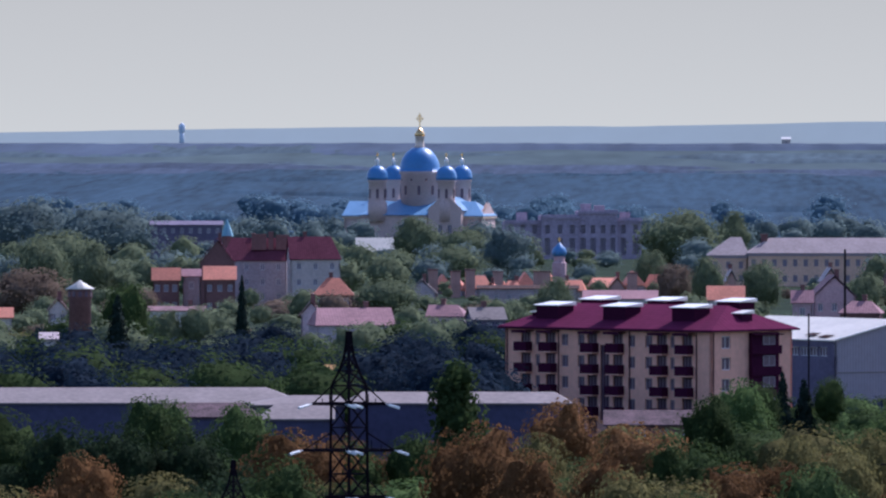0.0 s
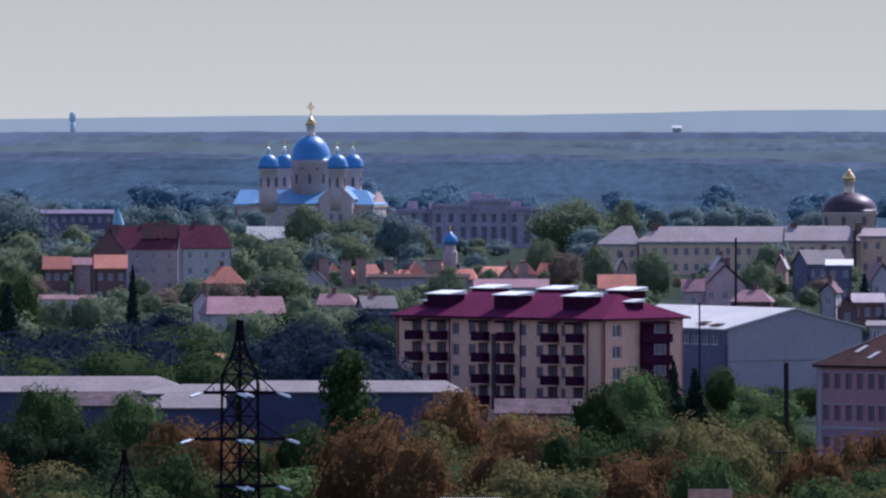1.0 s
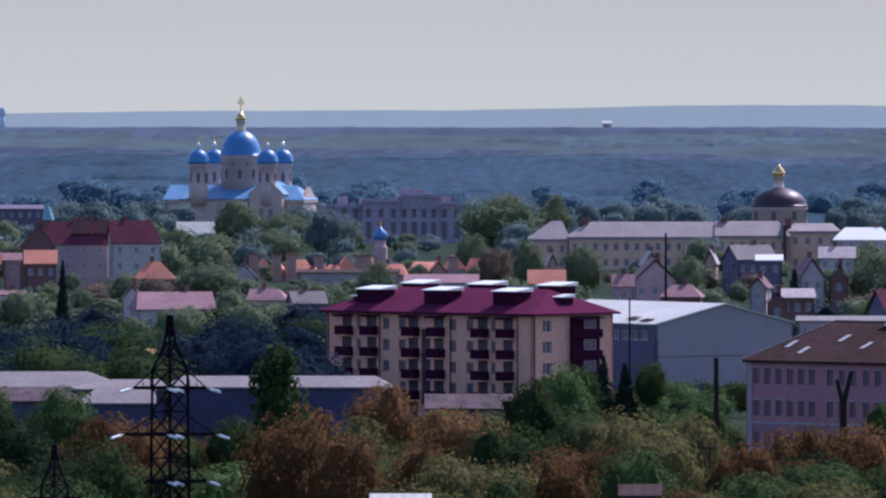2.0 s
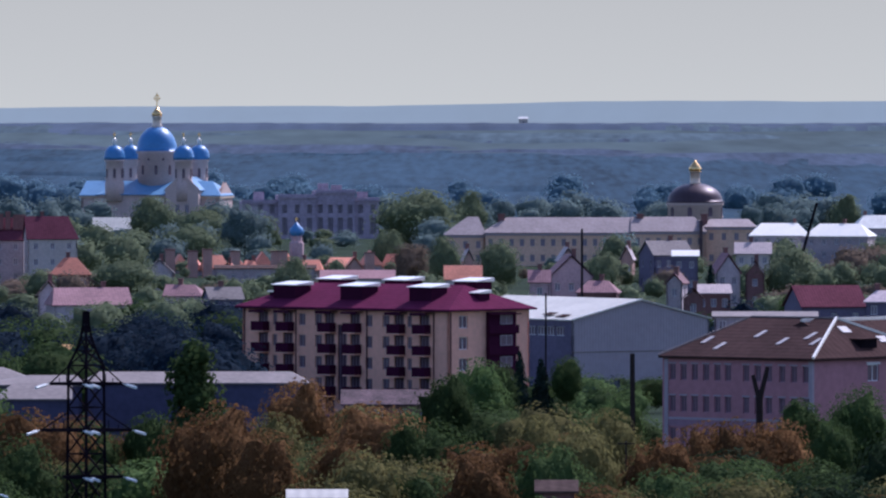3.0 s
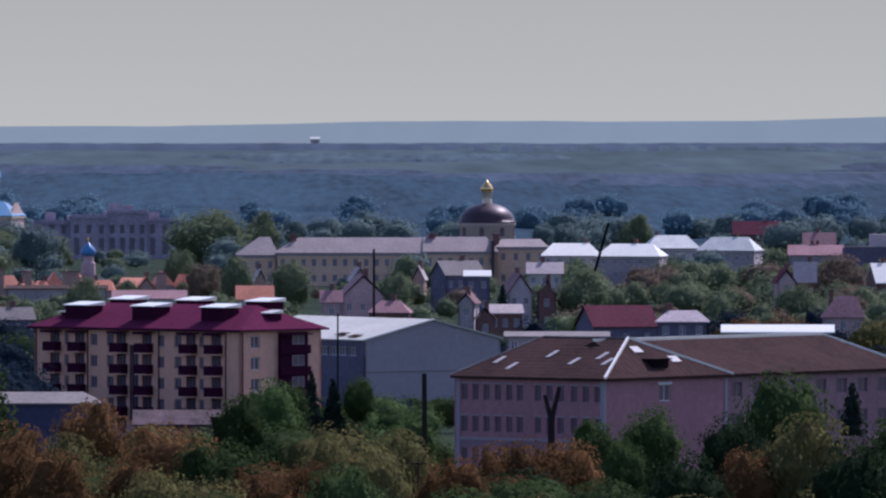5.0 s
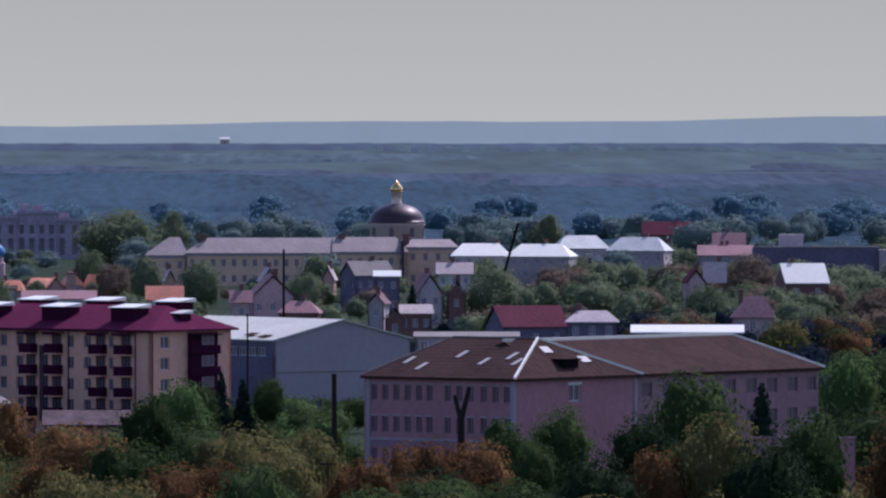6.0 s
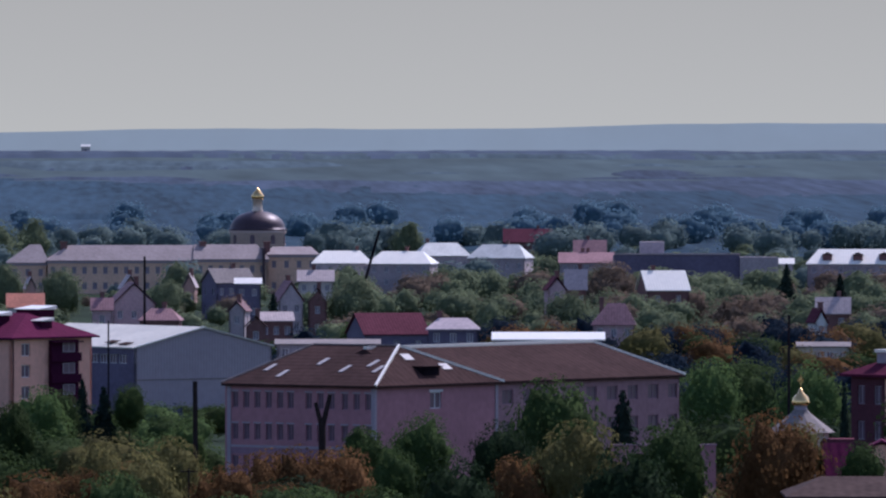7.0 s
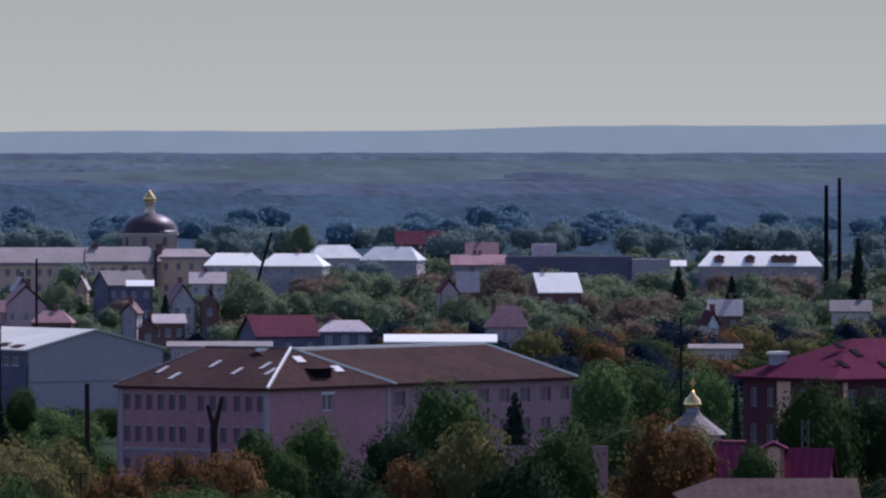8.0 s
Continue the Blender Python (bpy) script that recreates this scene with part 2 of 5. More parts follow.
def roof(x0, x1, y0, y1, z, h, run0=0.0, run1=0.0, axis="x", over=0.5, thick=0.18):
    """A ridged roof as a slab with thickness; run0, run1 are the hips at the ridge's ends (0: a gable)."""
    bm = bmesh.new()
    x0, x1, y0, y1 = x0 - over, x1 + over, y0 - over, y1 + over
    if axis == "x":
        xm = (y0 + y1) / 2
        ridge = [(x0 + run0, xm), (x1 - run1, xm)]
    else:
        xm = (x0 + x1) / 2
        ridge = [(xm, y0 + run0), (xm, y1 - run1)]
    eaves = [(x0, y0), (x1, y0), (x1, y1), (x0, y1)]
    lev = []
    for dz in (0, -thick):
        lev.append(([bm.verts.new((p[0], p[1], z + dz)) for p in eaves], [bm.verts.new((p[0], p[1], z + h + dz)) for p in ridge]))
    for k, (e, r) in enumerate(lev):
        if axis == "x":
            fs = [(e[0], e[1], r[1], r[0]), (e[1], e[2], r[1]), (e[2], e[3], r[0], r[1]), (e[3], e[0], r[0])]
        else:
            fs = [(e[0], e[1], r[0]), (e[1], e[2], r[1], r[0]), (e[2], e[3], r[1]), (e[3], e[0], r[0], r[1])]
        gable = [(run0 == 0, 3 if axis == "x" else 0), (run1 == 0, 1 if axis == "x" else 2)]
        skip = [i for g, i in gable if g]
        for i, f in enumerate(fs):
            if i not in skip:
                bm.faces.new(f if k == 0 else f[::-1])
    (e, r), (e2, r2) = lev
    for i in range(4):
        j = (i + 1) % 4
        side = {(0, "x"): None, (1, "x"): (run1 == 0, 1), (2, "x"): None, (3, "x"): (run0 == 0, 0), (0, "y"): (run0 == 0, 0), (1, "y"): None, (2, "y"): (run1 == 0, 1), (3, "y"): None}[(i, axis)]
        if side and side[0]:
            k = side[1]
            bm.faces.new((e[i], r[k], r2[k], e2[i]))
            bm.faces.new((r[k], e[j], e2[j], r2[k]))
        else:
            bm.faces.new((e[i], e[j], e2[j], e2[i]))
    return bm


def wall(w, h, holes=(), thick=0.35, top=None):
    """A wall along x, its face at y = 0, with real openings (x0, x1, z0, z1); top: a gable's peak height."""
    bm = bmesh.new()
    xs = sorted({0.0, w, *[q for o in holes for q in o[:2]]})
    zs = sorted({0.0, h, *[q for o in holes for q in o[2:]]})
    solid = {}
    for i in range(len(xs) - 1):
        for k in range(len(zs) - 1):
            cx, cz = (xs[i] + xs[i + 1]) / 2, (zs[k] + zs[k + 1]) / 2
            solid[i, k] = not any(o[0] < cx < o[1] and o[2] < cz < o[3] for o in holes)

    def quad(*p):
        bm.faces.new([bm.verts.new(q) for q in p])
    for (i, k), s in solid.items():
        if not s:
            continue
        a, b, c, d = xs[i], xs[i + 1], zs[k], zs[k + 1]
        quad((a, 0, c), (b, 0, c), (b, 0, d), (a, 0, d))
        quad((b, thick, c), (a, thick, c), (a, thick, d), (b, thick, d))
        if not solid.get((i - 1, k)):
            quad((a, thick, c), (a, 0, c), (a, 0, d), (a, thick, d))
        if not solid.get((i + 1, k)):
            quad((b, 0, c), (b, thick, c), (b, thick, d), (b, 0, d))
        if not solid.get((i, k - 1)):
            quad((a, thick, c), (b, thick, c), (b, 0, c), (a, 0, c))
        if not solid.get((i, k + 1)):
            quad((a, 0, d), (b, 0, d), (b, thick, d), (a, thick, d))
    if top:
        quad((0, 0, h), (w, 0, h), (w / 2, 0, top))
        quad((w, thick, h), (0, thick, h), (w / 2, thick, top))
    bmesh.ops.remove_doubles(bm, verts=bm.verts, dist=0.001)
    me = bpy.data.meshes.new("wall")
    bm.to_mesh(me)
    bm.free()
    return me


def turned(x, y, z, deg=0):
    return pose(x, y, z, 0, 0, deg)


def thing(name, b, d, yaw=0.0, label="", category="", group="", kind="", z=0.0):
    """An empty on the plain at bearing b and distance d; yaw turns its front away from the lookout."""
    ob = new(name)
    x, y = spot(b, d)
    ob.matrix_world = pose(x, y, z, 0, 0, yaw - math.degrees(way(b)))
    return tagged(ob, label, category, group, kind)


WINDOWS = {}
GLAZING = [PANE]


def window(parent, m, w, h, bars=1, frame_mat=None):
    """A window set in an opening: frame with mullion, and its pane."""
    key = (round(w, 2), round(h, 2), bars, frame_mat, GLAZING[-1])
    if key not in WINDOWS:
        f = 0.09
        cols = [f + (w - f) * i / (bars + 1) for i in range(bars + 2)]
        me = wall(w, h, [(cols[i], cols[i + 1] - f, f, h - f) for i in range(bars + 1)], 0.08)
        me.name = "window"
        me.materials.append(frame_mat or FRAME)
        bm = box(0.02, w - 0.02, 0.05, 0.07, 0.02, h - 0.02)
        mp = bpy.data.meshes.new("pane")
        bm.to_mesh(mp)
        bm.free()
        mp.materials.append(GLAZING[-1])
        WINDOWS[key] = me, mp
    me, mp = WINDOWS[key]
    ob = part("window", me, None, parent, at=m)
    part("pane", mp, None, ob)
    return ob


def wall_part(parent, m, w, h, holes, material, thick=0.35, top=None, bars=1, glazed=True, frame_mat=None, depth=0.2):
    me = wall(w, h, holes, thick, top)
    me.materials.append(material)
    ob = part("wall", me, None, parent, at=m)
    if glazed:
        for x0, x1, z0, z1 in holes:
            window(parent, m @ Matrix.Translation((x0, depth, z0)), x1 - x0, z1 - z0, bars, frame_mat)
    return ob


def house(name, b, d, yaw, w, l, h, rh, wall_mat, roof_mat, label, runs=(0, 0), axis="x", wins=(3, 2), storeys=1, chimneys=1, over=0.4, z=0.0,
          category="house", group="houses of the town", skew=0.0):
    """A house centred at its place: four walls with windows, a roof and chimneys."""
    ob = thing(name, b, d, yaw, label, category, group, z=z)
    x0, y0 = -w / 2, -l / 2
    storeys = max(storeys, round(h / 3.4))
    st = h / storeys

    def holes(length, count):
        out = []
        for s in range(storeys):
            for i in range(count):
                c = length * (i + 0.5) / count
                out.append((c - 0.5, c + 0.5, s * st + st * 0.34, s * st + st * 0.34 + min(1.5, st * 0.46)))
        return out
    tops = (h + rh * (w / (w + 2 * over)) - 0.2, None) if axis == "y" else (None, h + rh * (l / (l + 2 * over)) - 0.2)
    gf = tops[0] if axis == "y" and runs[0] == 0 else None
    gb = tops[0] if axis == "y" and runs[1] == 0 else None
    gl = tops[1] if axis == "x" and runs[0] == 0 else None
    gr = tops[1] if axis == "x" and runs[1] == 0 else None
    wall_part(ob, turned(x0, y0, 0), w, h, holes(w, wins[0]), wall_mat, top=gf)
    wall_part(ob, turned(-x0, y0, 0, 90), l, h, holes(l, wins[1]), wall_mat, top=gr)
    wall_part(ob, turned(-x0, -y0, 0, 180), w, h, [], wall_mat, top=gb)
    wall_part(ob, turned(x0, -y0, 0, 270), l, h, holes(l, wins[1]), wall_mat, top=gl)
    part("roof", roof(x0, -x0, y0, -y0, h + 0.02, rh, runs[0], runs[1], axis, over), roof_mat, ob)
    rng = random.Random(int(b * 7 + d))
    for i in range(chimneys):
        q = rng.uniform(-0.3, 0.3)
        cx, cy = (w * q, l * 0.08) if axis == "x" else (w * 0.08, l * q)
        bm = box(cx - 0.4, cx + 0.4, cy - 0.4, cy + 0.4, h + rh * 0.4, h + rh + 0.9)
        box(cx - 0.5, cx + 0.5, cy - 0.5, cy + 0.5, h + rh + 0.9, h + rh + 1.1, bm)
        part("chimney", bm, WALL_BROWN, ob)
    return ob


FOOT = []  # ground taken by buildings: x, y, radius


def claim(b, d, r):
    x, y = spot(b, d)
    FOOT.append((x, y, r))


# ---- sky haze beyond the plain ----
haze = bpy.data.materials.new("hazy_sky")
haze.use_nodes = True
hn, hl = haze.node_tree.nodes, haze.node_tree.links
hn.remove(hn["Principled BSDF"])
em = hn.new("ShaderNodeEmission")
hc, hs, hr = hn.new("ShaderNodeTexCoord"), hn.new("ShaderNodeSeparateXYZ"), hn.new("ShaderNodeValToRGB")
hm, hz = hn.new("ShaderNodeMapRange"), hn.new("ShaderNodeTexNoise")
hm.inputs["From Min"].default_value, hm.inputs["From Max"].default_value = 40, 120
hz.inputs["Scale"].default_value, hz.inputs["Detail"].default_value = 0.004, 3
hr.color_ramp.elements[0].color, hr.color_ramp.elements[1].color = (0.566, 0.566, 0.440, 1), (0.500, 0.496, 0.388, 1)
mulz = hn.new("ShaderNodeMath")
mulz.operation = "MULTIPLY_ADD"
mulz.inputs[1].default_value = 14.0
hl.new(hc.outputs["Object"], hs.inputs[0])
hl.new(hc.outputs["Object"], hz.inputs["Vector"])
hl.new(hz.outputs["Fac"], mulz.inputs[0])
hl.new(hs.outputs["Z"], mulz.inputs[2])
hl.new(mulz.outputs[0], hm.inputs["Value"])
hl.new(hm.outputs[0], hr.inputs[0])
hl.new(hr.outputs[0], em.inputs[0])
hl.new(em.outputs[0], hn["Material Output"].inputs[0])
bm = bmesh.new()
prev = None
for i in range(61):
    a = radians(-40 + 80 * i / 60)
    pair = [bm.verts.new((4970 * math.sin(a), 4970 * math.cos(a), z)) for z in (-10, 132)]
    if prev:
        bm.faces.new((prev[0], pair[0], pair[1], prev[1]))
    prev = pair
tagged(part("backdrop", bm, haze), "pale grey hazy sky low over the horizon", "sky", kind="structure")


# ---- ground ----
def ground_height(d):
    """The lookout's own hill, the flat plain, and a slow climb to the far woods, shaped to fit the camera's view."""
    if d < 900:
        return 38.3 * math.exp(-(d / 150.0) ** 2)
    if d < 3150:
        return 0.0
    s = (d - 3150) / 1750.0
    return 31.0 * s ** 1.05


NA = 144
RINGS = [2.0 + 12.0 * i for i in range(42)] + [510 + 60.0 * i for i in range(75)]
ND = len(RINGS) - 1
gv, gf = [], []
for d in RINGS:
    for k in range(NA):
        a = 2 * math.pi * k / NA
        gv.append((d * math.sin(a), d * math.cos(a), ground_height(d)))
for i in range(ND):
    for k in range(NA):
        p, q = i * NA + k, i * NA + (k + 1) % NA
        gf.append((p, q, q + NA, p + NA))
gf.append(tuple(range(NA)))
me = bpy.data.meshes.new("ground")
me.from_pydata(gv, [], gf)
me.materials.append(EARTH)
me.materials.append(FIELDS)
# Beyond 3200 m the ground takes the haze-coloured fields.
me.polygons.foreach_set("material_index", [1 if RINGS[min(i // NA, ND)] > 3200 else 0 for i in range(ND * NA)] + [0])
tagged(new("ground", me), "grassy plain, its far part raised to fit the camera's view", "ground", kind="structure")

# the far ridge: a long low body of hills, haze in its colour and glow, slanted up rightwards to fit the camera's view
rv, rf = [], []
for i in range(401):
    a = radians(-30 + 60 * i / 400)
    b = a * UNIT + MID_COLUMN
    lvl = 209 - 0.0105 * (b - 500) - 5 * noise.noise((a * 30, 0.3, 0)) - 1.6 * noise.noise((a * 160, 2.3, 0))
    top = rise(lvl, 4930)
    rv += [(4900 * math.sin(a), 4900 * math.cos(a), 15), (4930 * math.sin(a), 4930 * math.cos(a), top), (4960 * math.sin(a), 4960 * math.cos(a), 15)]
for i in range(400):
    p = 3 * i
    rf += [(p, p + 3, p + 4, p + 1), (p + 1, p + 4, p + 5, p + 2)]
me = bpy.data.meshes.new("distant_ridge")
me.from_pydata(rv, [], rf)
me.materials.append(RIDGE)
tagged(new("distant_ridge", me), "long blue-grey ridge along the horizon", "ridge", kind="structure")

# ---- far woods ----
def lump(sub):
    bm = bmesh.new()
    bmesh.ops.create_icosphere(bm, subdivisions=sub, radius=1)
    bm.verts.ensure_lookup_table()
    vs = np.array([v.co[:] for v in bm.verts])
    fs = np.array([[v.index for v in f.verts] for f in bm.faces])
    bm.free()
    return vs, fs


def canopy():
    """The far woods as one closed canopy over the rising plain, with glades, belts and a ragged edge."""
    bs, ds = np.arange(-800, 2690, 7.0), [3000 + 9.0 * i for i in range(208)]
    vs, fs, mi = [], [], []
    for d in ds:
        for b in bs:
            x, y = spot(b, d)
            open_ = noise.noise((b * 0.0022, d * 0.0085, 4.4)) + 0.5 * noise.noise((b * 0.006, d * 0.02, 1.4))
            low = 0.75 if d < 4100 else 0.2 if d < 4300 else -0.02 + 0.9 * max(0.0, min(1.0, (d - 4690) / 130.0))
            tall = 6.0 if d < 4100 else 2.4 + 1.5 * max(0.0, min(1.0, (d - 4700) / 120.0))
            g = max(0.0, min(1.0, (low - open_) * 4.0))
            h = tall * g * (1 + 0.22 * noise.noise((x * 0.03, y * 0.02, 0.3)) + 0.16 * noise.noise((x * 0.09, y * 0.05, 2.3)))
            h += (2.5 if d < 3700 else 0.8) * max(0, noise.noise((x * 0.012, y * 0.01, 5.5))) * g
            h += g * (1.7 * noise.noise((x * 0.11, y * 0.03, 3.7)) + 1.3 * noise.noise((x * 0.022, y * 0.011, 8.1)) + 0.7 * noise.noise((x * 0.06, y * 0.028, 6.1)))
            h = tall * g * 0.7 + (h - tall * g) * 0.2
            vs.append((x, y, ground_height(d) + h * min(1.0, (d - 3000) / 60.0) - 0.6 - 2.0 * max(0.0, 1 - (d - 3000) / 30.0)))
    n = len(bs)
    for i in range(len(ds) - 1):
        for k in range(n - 1):
            p = i * n + k
            fs.append((p, p + 1, p + n + 1, p + n))
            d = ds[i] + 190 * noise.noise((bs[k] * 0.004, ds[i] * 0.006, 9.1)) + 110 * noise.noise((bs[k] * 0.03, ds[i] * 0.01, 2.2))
            # Distance picks the haze-coloured band.
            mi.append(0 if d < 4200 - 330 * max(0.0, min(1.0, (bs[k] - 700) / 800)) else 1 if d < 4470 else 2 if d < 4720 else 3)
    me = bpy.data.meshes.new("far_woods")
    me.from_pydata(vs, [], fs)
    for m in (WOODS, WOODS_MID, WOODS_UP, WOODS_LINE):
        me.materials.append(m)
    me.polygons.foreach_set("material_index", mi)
    me.polygons.foreach_set("use_smooth", [True] * len(fs))
    tagged(new("far_woods", me), "hazy blue-green woodland climbing to the horizon", "woodland", kind="stuff")


canopy()

# a lone pale farm building and a water tower far out on the plain
house("farm_building", 838, 4885, 0, 4.6, 3, 4.0, 1.2, WALL_PALE, WHITE_METAL, "tiny white-roofed farm building among distant woods", z=30.6, chimneys=0, wins=(1, 1))
sp = thing("water_tower", -231, 4890, 0, "hazy blue water tower on the horizon", "tower", z=30)
part("shaft", lathe([(1.5, 0), (1.2, 9)]), TOWER_HAZED, sp)
part("tank", lathe([(1.2, 8), (1.8, 9), (1.8, 12), (0.3, 13.5)]), TOWER_HAZED, sp)


# ---- apartment building ----
def apartment():
    W, L, H = 15.6, 36.3, 14.2
    ob = thing("apartment_building", 706, 1160, 48, "cream five-storey apartment building with maroon roof and balconies", "building")
    levels = [12.6 - 2.75 * i for i in range(5)]
    holes = []
    for s, ww in ((5.75, 0.8), (10.6, 1.2), (13.5, 1.2), (22.4, 1.2), (25.4, 1.2), (29.5, 0.8)):
        holes += [(s - ww / 2, s + ww / 2, z - 0.75, z + 0.75) for z in levels]
    doors = []
    for s in (3.68, 8.1, 15.5, 20.0, 27.7, 32.1):
        holes += [(s - 0.85, s + 0.85, z - 1.25, z + 0.95) for z in levels]
    holes += [(16.9, 18.5, 2.2, 12.0)]
    front = turned(0, L, 0, 270)
    wall_part(ob, front, L, H, holes, CREAM, glazed=False)
    for x0, x1, z0, z1 in holes:
        dark = x1 - x0 > 1.35 or z1 - z0 > 5
        window(ob, front @ Matrix.Translation((x0, 0.2, z0)), x1 - x0, z1 - z0, 2 if dark else 1, MAROON_DARK if dark else FRAME_DULL)
    ends = [(2.0, 3.7, z - 0.8, z + 0.8) for z in levels]
    wall_part(ob, turned(0, 0, 0), W, H, ends, CREAM, bars=1)
    wall_part(ob, turned(W, 0, 0, 90), L, H, [], CREAM)
    wall_part(ob, turned(W, L, 0, 180), W, H, [], CREAM)
    part("inner_fill", box(0.4, W - 0.4, 0.4, L - 0.4, 0, H - 0.3), INNER, ob)
    part("roof", roof(0, W, 0, L, H + 0.02, 3.0, 5.0, 5.0, "y", 0.75, 0.22), MAROON, ob)
    bm = box(-0.85, -0.72, -0.7, L + 0.7, H - 0.28, H - 0.12)
    part("gutter", bm, MAROON_DARK, ob)
    # clad attic boxes with bright caps
    for x, ys in ((3.6, (30.8, 18.9, 6.8)), (11.8, (30.4, 18.6, 6.4))):
        for y in ys:
            zt = 16.95 if x < 5 else 17.6
            b = part("attic_box", box(x - 1.5, x + 1.5, y - 1.95, y + 1.95, H + 0.2, zt), MAROON_DARK, ob)
            part("cap", wedge(x - 1.75, x + 1.75, y - 2.2, y + 2.2, zt, 0.1, 0.5), WHITE_METAL, b, "bright white metal cap")
    b = part("attic_box", box(7.0, 9.0, 1.0, 2.6, H + 0.3, 16.2), MAROON_DARK, ob)
    part("cap", wedge(6.8, 9.2, 0.8, 2.8, 16.2, 0.1, 0.45), WHITE_METAL, b, "bright white metal cap")
    b = part("attic_box", box(3.0, 4.2, L - 3.2, L - 2.0, H + 0.3, 16.0), MAROON_DARK, ob)
    part("cap", box(2.8, 4.4, L - 3.4, L - 1.8, 16.0, 16.2), WHITE_METAL, b, "bright white metal cap")
    # balconies
    slab = box(-1.1, 1.1, -1.25, 0, -0.14, 0)
    para = bmesh.new()
    rim = ((-1.1, 0), (-1.1, -1.25), (1.1, -1.25), (1.1, 0), (1.02, 0), (1.02, -1.17), (-1.02, -1.17), (-1.02, 0))
    low, high = [[para.verts.new((x, y, z)) for x, y in rim] for z in (0, 1.2)]
    for i in range(8):
        para.faces.new((low[i], low[(i + 1) % 8], high[(i + 1) % 8], high[i]))
    for i, j, k, q in ((0, 1, 6, 7), (1, 2, 5, 6), (2, 3, 4, 5)):
        para.faces.new((high[i], high[j], high[k], high[q]))
        para.faces.new((low[q], low[k], low[j], low[i]))
    hood = box(-1.35, 1.35, -1.4, 0, 0, 0.12)
    box(-1.35, 1.35, -1.4, -1.3, -0.22, 0, hood)
    made = []
    for bmx, nm, mt in ((slab, "balcony", CREAM), (para, "parapet", MAROON_DARK), (hood, "hood", MAROON_DARK)):
        bmesh.ops.recalc_face_normals(bmx, faces=bmx.faces)
        mesh = bpy.data.meshes.new(nm)
        bmx.to_mesh(mesh)
        bmx.free()
        mesh.materials.append(mt)
        made.append(mesh)
    for s in (3.68, 8.1, 15.5, 20.0, 27.7, 32.1):
        for k, z in enumerate(levels[:4]):
            q = part("balcony", made[0], None, ob, at=front @ Matrix.Translation((s, 0, z - 1.55)))
            part("parapet", made[1], None, q, "maroon sheet balcony parapet")
            if k == 0:
                part("hood", made[2], None, ob, at=front @ Matrix.Translation((s, 0, z + 1.05)))
    # glazed stair strip and the loggia bay of the end wall
    part("loggia_bay", box(7.2, 12.5, -0.5, -0.01, 0.6, H - 0.4), MAROON_DARK, ob, "maroon loggia bay on the end wall")
    for z in levels[:4]:
        part("parapet", box(7.0, 12.7, -0.85, -0.51, z - 1.6, z - 0.5), MAROON_DARK, ob)
        window(ob, turned(9.4, -0.56, z - 0.4), 2.3, 1.35, 1, FRAME_DULL)
    part("canopy", box(7.0, 12.7, -1.2, -0.5, H - 0.75, H - 0.6), MAROON_DARK, ob)
    for s in (0.4, 9.6, 20.95 + 1.2, 33.8):
        part("downpipe", beam((-0.12, L - s, 0.3), (-0.12, L - s, H - 0.3), 0.07, sides=6), MAROON_DARK, ob)
    part("downpipe", beam((0.3, -0.12, 0.3), (0.3, -0.12, H - 0.3), 0.07, sides=6), MAROON_DARK, ob)
    part("plinth", box(-0.06, W + 0.06, -0.06, L + 0.06, 0, 0.55), PINK_DEEP, ob)
    x, y = spot(706, 1160)
    FOOT.append((x - 5, y + 20, 28))
    return ob


apartment()


